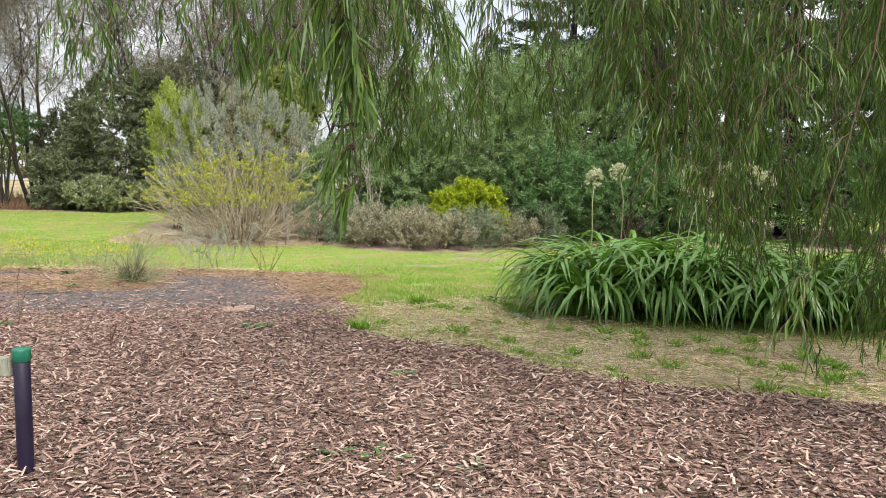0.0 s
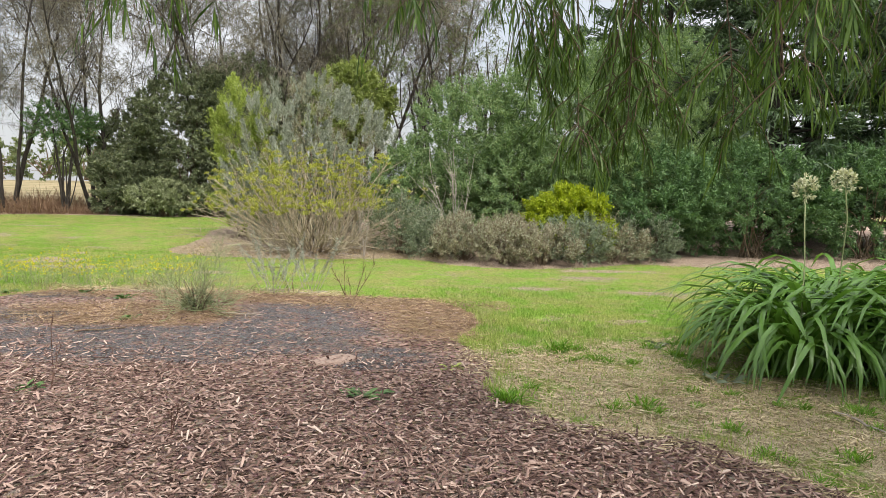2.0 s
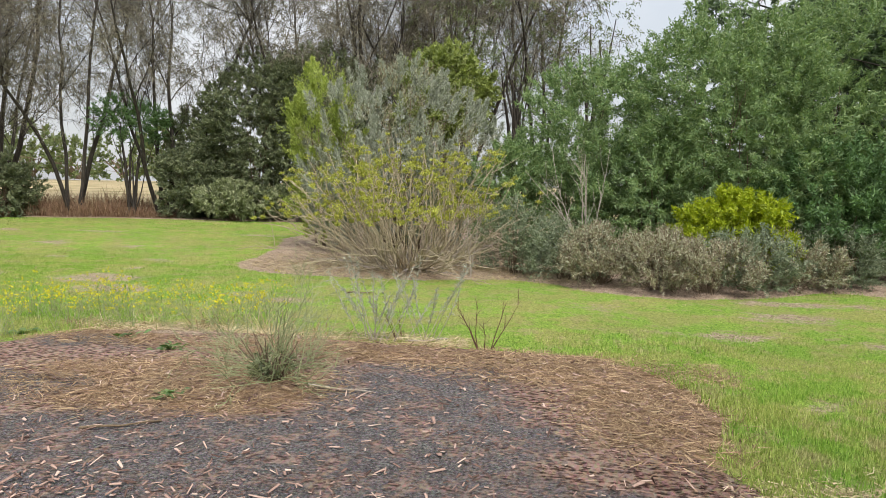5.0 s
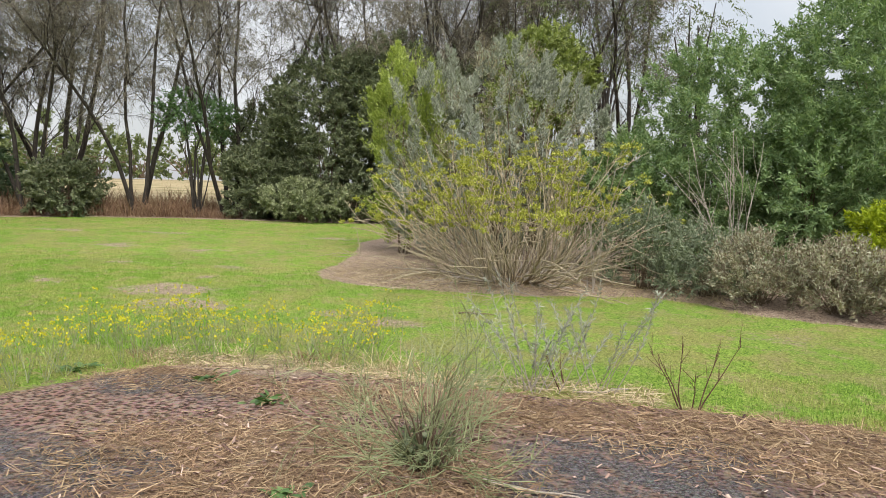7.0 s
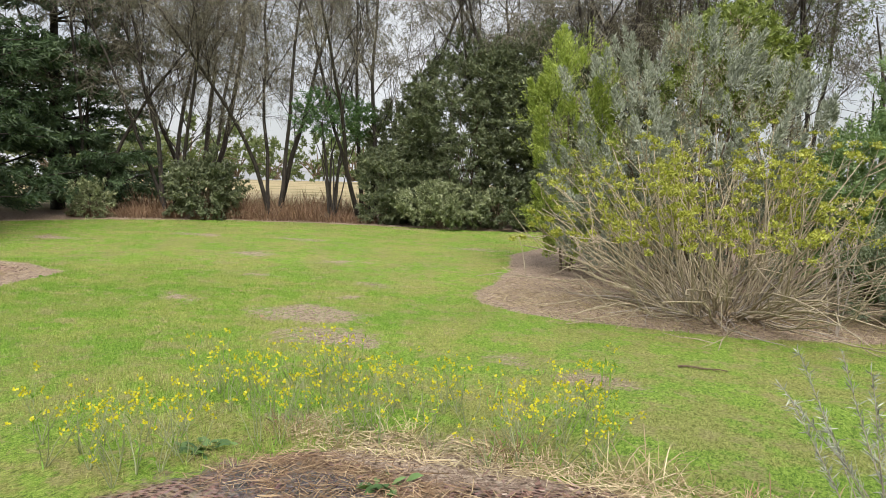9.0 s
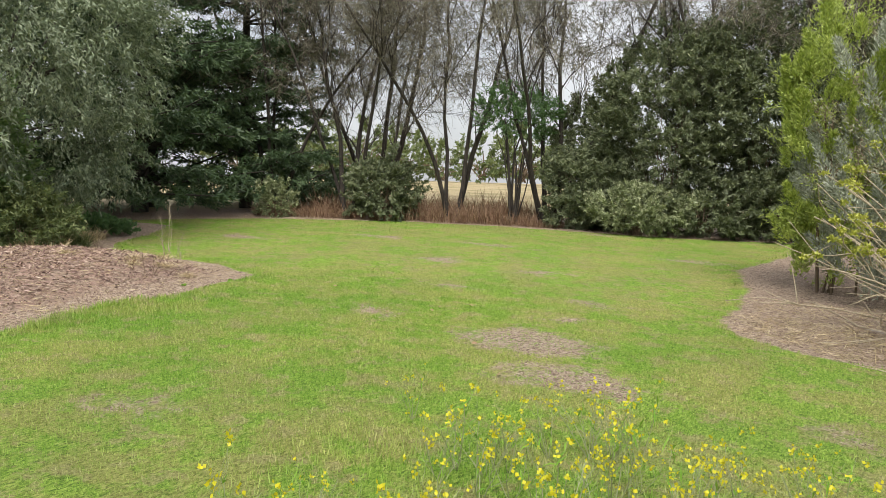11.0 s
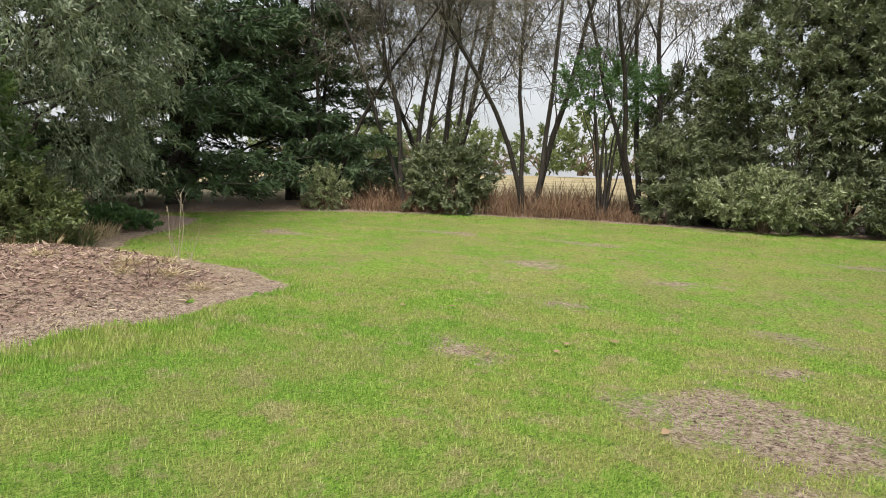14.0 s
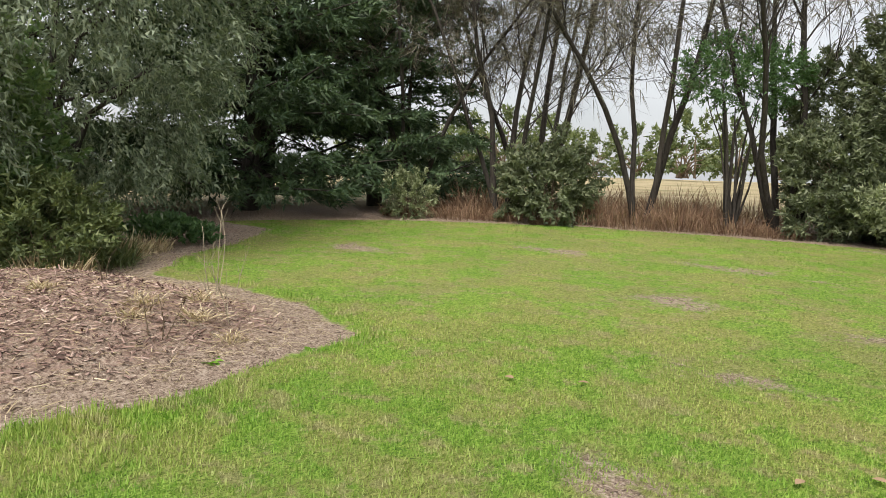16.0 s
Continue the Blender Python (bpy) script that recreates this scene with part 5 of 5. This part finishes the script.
for k, (wx, wy, wh, wm) in enumerate([(-15.65, 15.0, 0.35, "twig"), (-16.6, 15.9, 0.9, "cane"), (-17.0, 16.2, 0.7, "cane"), (-15.9, 15.7, 0.55, "cane"), (-17.4, 15.2, 0.3, "twig")]):
    bare_stems("dry_stalk", wx, wy, 460 + k, 3, wh, 0.2, wm, "thin dry weed stalks on the mulch mound", "weed", 0.006, 3, "dry stalks on the mound")


# ---- rank growth by the weeping tree and brown reeds at the back ----
shrub("leafy_shrub", -21.2, 14.6, 72, (1.1, 1.1, 1.55), 1.5, "acacia", "light green leafy shrub beside the weeping tree", "shrub", "", 351, 42, 0.4, 0.110, 0.066)
shrub("low_shrub", -20.2, 15.3, 73, (0.9, 0.8, 0.55), 0.45, "gum", "low tangled grey-green shrub by the mound", "shrub", "", 297, 40, 0.3, 0.099, 0.036, limbs=30, r0=0.012)
shrub("ivy_mat", -22.2, 17.7, 74, (0.8, 0.6, 0.25), 0.1, "deep", "dark green mat of ivy beside the path", "plant", "", 216, 37, 0.15, 0.077, 0.060, limbs=8, r0=0.008)


def tussock(name, x, y, seed, n, h, r, mat, label, width=0.008, bend=0.35, group=""):
    rng = np.random.default_rng(seed)
    ob = thing(name, x, y, label, "grass", group)
    a, q = rng.uniform(0, 2 * np.pi, n), np.sqrt(rng.uniform(0, 1, n))
    P = np.stack([r * q * np.cos(a), r * 0.8 * q * np.sin(a), np.full(n, -0.02)], axis=1)
    D = np.stack([np.cos(a) * 0.3, np.sin(a) * 0.3, np.ones(n)], axis=1) + rng.normal(size=(n, 3)) * 0.2
    part("blade_tuft", mesh_of("blade_tuft", *strip_geo(rng, P, D, h * rng.uniform(0.5, 1.15, n), width, bend * rng.uniform(0.3, 1.6, n), 3), mat), ob, kind="stuff")
    return ob


for k, (tx, ty, tr, th) in enumerate([(-19.6, 15.3, 0.5, 0.6), (-20.3, 16.0, 0.55, 0.7), (-20.9, 16.4, 0.5, 0.6), (-19.9, 14.5, 0.5, 0.6), (-21.3, 17.0, 0.4, 0.5)]):
    tussock("grass_tussock", tx, ty, 500 + k, 700, th, tr, "gum" if k % 2 else "dry", "arching tussock of half-dry long grass", 0.012, 0.6, "tussocks by the path")
for k, (tx, ty, tr, th) in enumerate([(-24.2, 24.6, 0.7, 0.7), (-23.0, 25.3, 0.8, 0.85), (-22.2, 25.9, 0.6, 0.6), (-20.4, 27.0, 0.7, 1.05), (-19.4, 27.3, 0.8, 0.9), (-18.4, 27.7, 0.7, 1.1), (-17.4, 28.0, 0.7, 0.75), (-23.4, 26.8, 1.1, 1.3), (-21.6, 28.2, 1.2, 1.2), (-19.6, 29.0, 1.1, 1.3), (-22.6, 29.4, 1.6, 1.5), (-20.4, 30.8, 1.6, 1.5), (-18.0, 30.6, 1.4, 1.4), (-24.8, 27.4, 1.3, 1.4), (-16.4, 28.2, 0.6, 0.5), (-20.9, 26.2, 0.5, 0.45)]):
    tussock("reed_clump", tx, ty, 520 + k, 600, th, tr, "reed", "clump of dead red-brown reeds behind the lawn", 0.014, 0.55, "brown reeds")


# ---- fallen sticks ----
def stick(x, y, length, turn, seed, mat="ash"):
    rng = np.random.default_rng(seed)
    ob = thing("fallen_stick", x, y, "pale crooked fallen stick on the ground", "stick", "fallen sticks", turn=turn)
    ln = wander(rng, (-length / 2, 0, 0.012), (1, 0, 0), length, 6, 0.18)
    ln[:, 2] = 0.012 + 0.01 * np.abs(np.sin(np.arange(7)))
    lines, tips = [(ln, np.linspace(0.011, 0.005, 7))], []
    fork(rng, ln, 0.008, 2, length * 0.3, 0.7, 0, lines, tips, 0.1)
    for q, r in lines[1:]:
        q[:, 2] = np.clip(q[:, 2], 0.008, 0.04)
    part("wood", mesh_of("wood", *tubes(lines, 6), mat, True), ob)


stick(-3.95, 10.0, 0.6, -35, 1)
stick(-3.6, 12.1, 0.5, -5, 2)
stick(1.7, 7.0, 0.6, -45, 3)
stick(-5.2, 15.2, 0.45, 15, 4, "twig")
stick(-2.95, 4.5, 0.5, -30, 5)
stick(-5.0, 8.9, 0.5, -5, 6, "twig")


# ---- bark chips, straw, grass: too many to count ----
def scatter(rng, n, x0, x1, y0, y1, keep):
    X, Y = rng.uniform(x0, x1, n), rng.uniform(y0, y1, n)
    k = rng.uniform(0, 1, n) < keep(X, Y)
    return X[k], Y[k]


def chips(name, label, seed, count, box, keep, grow=1.0):
    rng = np.random.default_rng(seed)
    X, Y = scatter(rng, count, *box, keep)
    n = len(X)
    L, W, H = grow * (rng.gamma(2.4, 0.012, n) + 0.012), grow * (rng.gamma(4, 0.0022, n) + 0.003), grow * rng.uniform(0.002, 0.005, n)
    a, tilt = rng.uniform(0, 2 * np.pi, n), rng.normal(0, 0.28, n)
    u = np.stack([np.cos(a) * np.cos(tilt), np.sin(a) * np.cos(tilt), np.sin(tilt)], axis=1)
    s = unit(np.stack([-np.sin(a), np.cos(a), rng.normal(0, 0.3, n)], axis=1))
    w = np.cross(u, s)
    c = np.stack([X, Y, ground_z(X, Y) + 0.006 + np.abs(np.sin(tilt)) * L * 0.45 + rng.uniform(0, 0.014, n)], axis=1)
    V = []
    for pu, ps, pw in ((-1, -1, -1), (1, -0.5, -1), (0.9, 0.8, -1), (-0.95, 1, -1), (-1, -1, 1), (1, -0.5, 1), (0.9, 0.8, 1), (-0.95, 1, 1)):
        V.append(c + u * (pu * L / 2)[:, None] + s * (ps * W / 2)[:, None] + w * (pw * H / 2)[:, None])
    V = np.stack(V, axis=1).reshape(-1, 3)
    b = np.arange(n)[:, None] * 8
    F = np.concatenate([b + np.array(q) for q in ((4, 5, 6, 7), (0, 1, 5, 4), (2, 3, 7, 6))])
    tagged(new(name, mesh_of(name, V, F, "chip")), label, "mulch", kind="stuff")


def litter(name, mat, seed, n, box, keep, label, L=(0.06, 0.2), lift=0.2, wide=(0.003, 0.007)):
    rng = np.random.default_rng(seed)
    X, Y = scatter(rng, n, *box, keep)
    k = len(X)
    P = np.stack([X, Y, ground_z(X, Y) + rng.uniform(0.004, 0.03, k)], axis=1)
    a = rng.uniform(0, 2 * np.pi, k)
    D = np.stack([np.cos(a), np.sin(a), np.abs(rng.normal(0, lift, k))], axis=1)
    v, f = strip_geo(rng, P, D, rng.uniform(*L, k), rng.uniform(*wide, k), 0.12, 1, (1, 0.6))
    tagged(new(name, mesh_of(name, v, f, mat)), label, "litter", kind="stuff")


def bed_chips(X, Y):
    on = soft(inside(BED_A, X, Y) + 0.12 * waves(X * 2, Y * 2), 0.12)
    return on * np.interp(Y, [1, 3, 6, 7.5, 8.6, 12], [0.4, 1, 0.8, 0.5, 0.09, 0.05])


chips("bark_mulch", "scattered brown bark and wood chips on the bed", 600, 135000, (-6.2, 4.6, 3.0, 12.1), bed_chips)
chips("mound_mulch", "coarse red-brown bark chips on the mound", 601, 34000, (-20.4, -13.6, 10.6, 17.0), lambda X, Y: soft(inside(BED_C, X, Y) - 0.3 + 0.2 * waves(X * 1.5, Y * 1.5), 0.6) * 0.7, 1.15)
litter("dead_weed_litter", "rust", 610, 42000, (-7.6, -0.8, 8.6, 12.2), lambda X, Y: soft(blobs(X, Y, (-5.3, 10.0, 1.5, 0.8), (-2.3, 11.2, 1.6, 0.7), (-1.6, 10.3, 0.65, 1.3), (-4.3, 11.4, 2.0, 0.45), (-6.8, 11.4, 0.9, 0.4)) + 0.15, 0.4) * 0.8,
       "rust-brown tangle of dead weeds on the bed", (0.05, 0.15))
litter("straw_litter", "dry", 611, 75000, (-1.6, 5.0, 4.6, 9.8), lambda X, Y: soft(inside(STRAW, X, Y) + 0.3, 0.5) * np.clip(0.6 + 0.9 * waves(X * 1.2, Y * 1.4), 0.12, 0.95), "pale dry straw on thin grass", (0.03, 0.11), 0.12, (0.004, 0.009))
litter("edge_litter", "dry", 614, 9000, (-7.6, -3.2, 11.7, 12.6), lambda X, Y: soft(0.35 - np.abs(Y - 12.15 - 0.1 * waves(X * 2, Y)), 0.3) * 0.8, "pale dry straw along the bed edge")
litter("mound_litter", "dry", 612, 26000, (-20.6, -13.4, 10.5, 17.2), lambda X, Y: soft(inside(BED_C, X, Y), 0.3) * 0.55, "pale dry straw and leaf litter on the mound", (0.05, 0.16))
litter("cane_litter", "dry", 613, 26000, (-9, -2, 16.8, 20), lambda X, Y: soft(inside(BED_B, X, Y), 0.25) * np.where(Y < 18.6, 0.6, 0.25), "pale dry straw under the shrubs", (0.06, 0.22), 0.3)


def grass():
    rng = np.random.default_rng(620)

    def lawn(X, Y):
        bed = np.maximum.reduce([inside(BED_A, X, Y), inside(BED_B, X, Y), inside(BED_C, X, Y), inside(REAR, X, Y)])
        k = soft(-bed + 0.1 * waves(X * 2.3, Y * 2.3) + 0.02, 0.08)
        k = k * (1 - 0.6 * soft(inside(STRAW, X, Y) + 0.35 * waves(X * 1.5, Y * 1.5) + 0.1, 0.4))
        bald = blobs(X, Y, *BALD)
        return k * (1 - 0.92 * soft(bald + 0.25 * waves(X * 3, Y * 3) + 0.12, 0.25))

    def near(X, Y):
        return lawn(X, Y) * soft(1 - np.minimum(np.hypot((X + 12.0) / 7.0, (Y - 14.5) / 5.5), np.hypot((X - 0.3) / 4.6, (Y - 9.5) / 5.0)), 0.8)

    sets = [scatter(rng, 1350000, -19, 3.6, 5.0, 20, near), scatter(rng, 160000, -25, 4, 9, 28, lawn)]
    X, Y = np.concatenate([s[0] for s in sets]), np.concatenate([s[1] for s in sets])
    n = len(X)
    edge = np.maximum.reduce([inside(BED_A, X, Y), inside(BED_B, X, Y), inside(BED_C, X, Y)])
    tall = 1 + 1.6 * soft(0.45 + edge, 0.4) * (0.6 + 0.8 * waves(X * 1.3, Y * 1.1))
    rank = 1 + 0.8 * soft(blobs(X, Y, (-0.5, 10.0, 1.1, 1.6), (-8, 12.2, 2.2, 1.2), (-2, 12.6, 2.5, 0.8), (-14.2, 13.6, 0.7, 2.2)), 0.5)
    h = rng.uniform(0.013, 0.034, n) * np.maximum(tall, 0.6) * rank
    a = rng.uniform(0, 2 * np.pi, n)
    lean = rng.uniform(0.1, 0.9, n)
    far = np.hypot(X + 8, Y - 9)
    w = np.interp(far, [3, 12, 20], [0.003, 0.006, 0.011])
    base = np.stack([X, Y, ground_z(X, Y) - 0.004], axis=1)
    side = np.stack([-np.sin(a), np.cos(a), np.zeros(n)], axis=1) * w[:, None]
    tip = base + np.stack([np.cos(a) * lean * h, np.sin(a) * lean * h, h], axis=1)
    V = np.stack([base - side, base + side, tip], axis=1).reshape(-1, 3)
    tagged(new("grass", mesh_of("grass", V, np.arange(3 * n).reshape(n, 3), "grass")), "short green lawn grass blades", "grass", kind="stuff")


grass()


# ---- odd bits on the ground ----
def fallen_leaf(x, y, turn, seed):
    rng = np.random.default_rng(seed)
    ob = thing("fallen_leaf", x, y, "curled brown fallen leaf on the grass", "leaf", "fallen leaves", turn=turn)
    P = np.array([[0, 0, 0.03]])
    part("blade", mesh_of("blade", *strip_geo(rng, P, np.array([[1, 0.1, 0.35]]), 0.09, 0.045, 0.3, 5, (0.15, 0.8, 1.0, 0.7, 0.05)), "rust", True), ob)


for k, (lx, ly) in enumerate([(-13.6, 16.6), (-11.6, 16.45), (-11.5, 16.2), (-16.0, 15.0), (-11.9, 15.8), (-13.2, 16.9), (-9.4, 14.3), (-11.3, 16.8), (-10.2, 15.2), (-12.4, 18.1), (-15.2, 18.6)]):
    fallen_leaf(lx, ly, 77 * k, k)


def flat_stone(x, y):
    ob = thing("flat_stone", x, y, "flat pinkish stone half sunk in the old asphalt", "stone", turn=20)
    bm = bmesh.new()
    bmesh.ops.create_cone(bm, cap_ends=True, segments=9, radius1=0.22, radius2=0.19, depth=0.03, matrix=Matrix.Translation((0, 0, 0.008)) @ Matrix.Diagonal((1, 0.7, 1, 1)))
    for v in bm.verts:
        v.co.x += 0.04 * math.sin(9 * v.co.y)
        v.co.y += 0.03 * math.sin(11 * v.co.x)
    bmesh.ops.bevel(bm, geom=bm.edges[:], offset=0.004, segments=2, affect="EDGES")
    me = bpy.data.meshes.new("slab")
    bm.to_mesh(me)
    me.materials.append(M["stone"])
    part("slab", me, ob)


flat_stone(-2.35, 8.1)
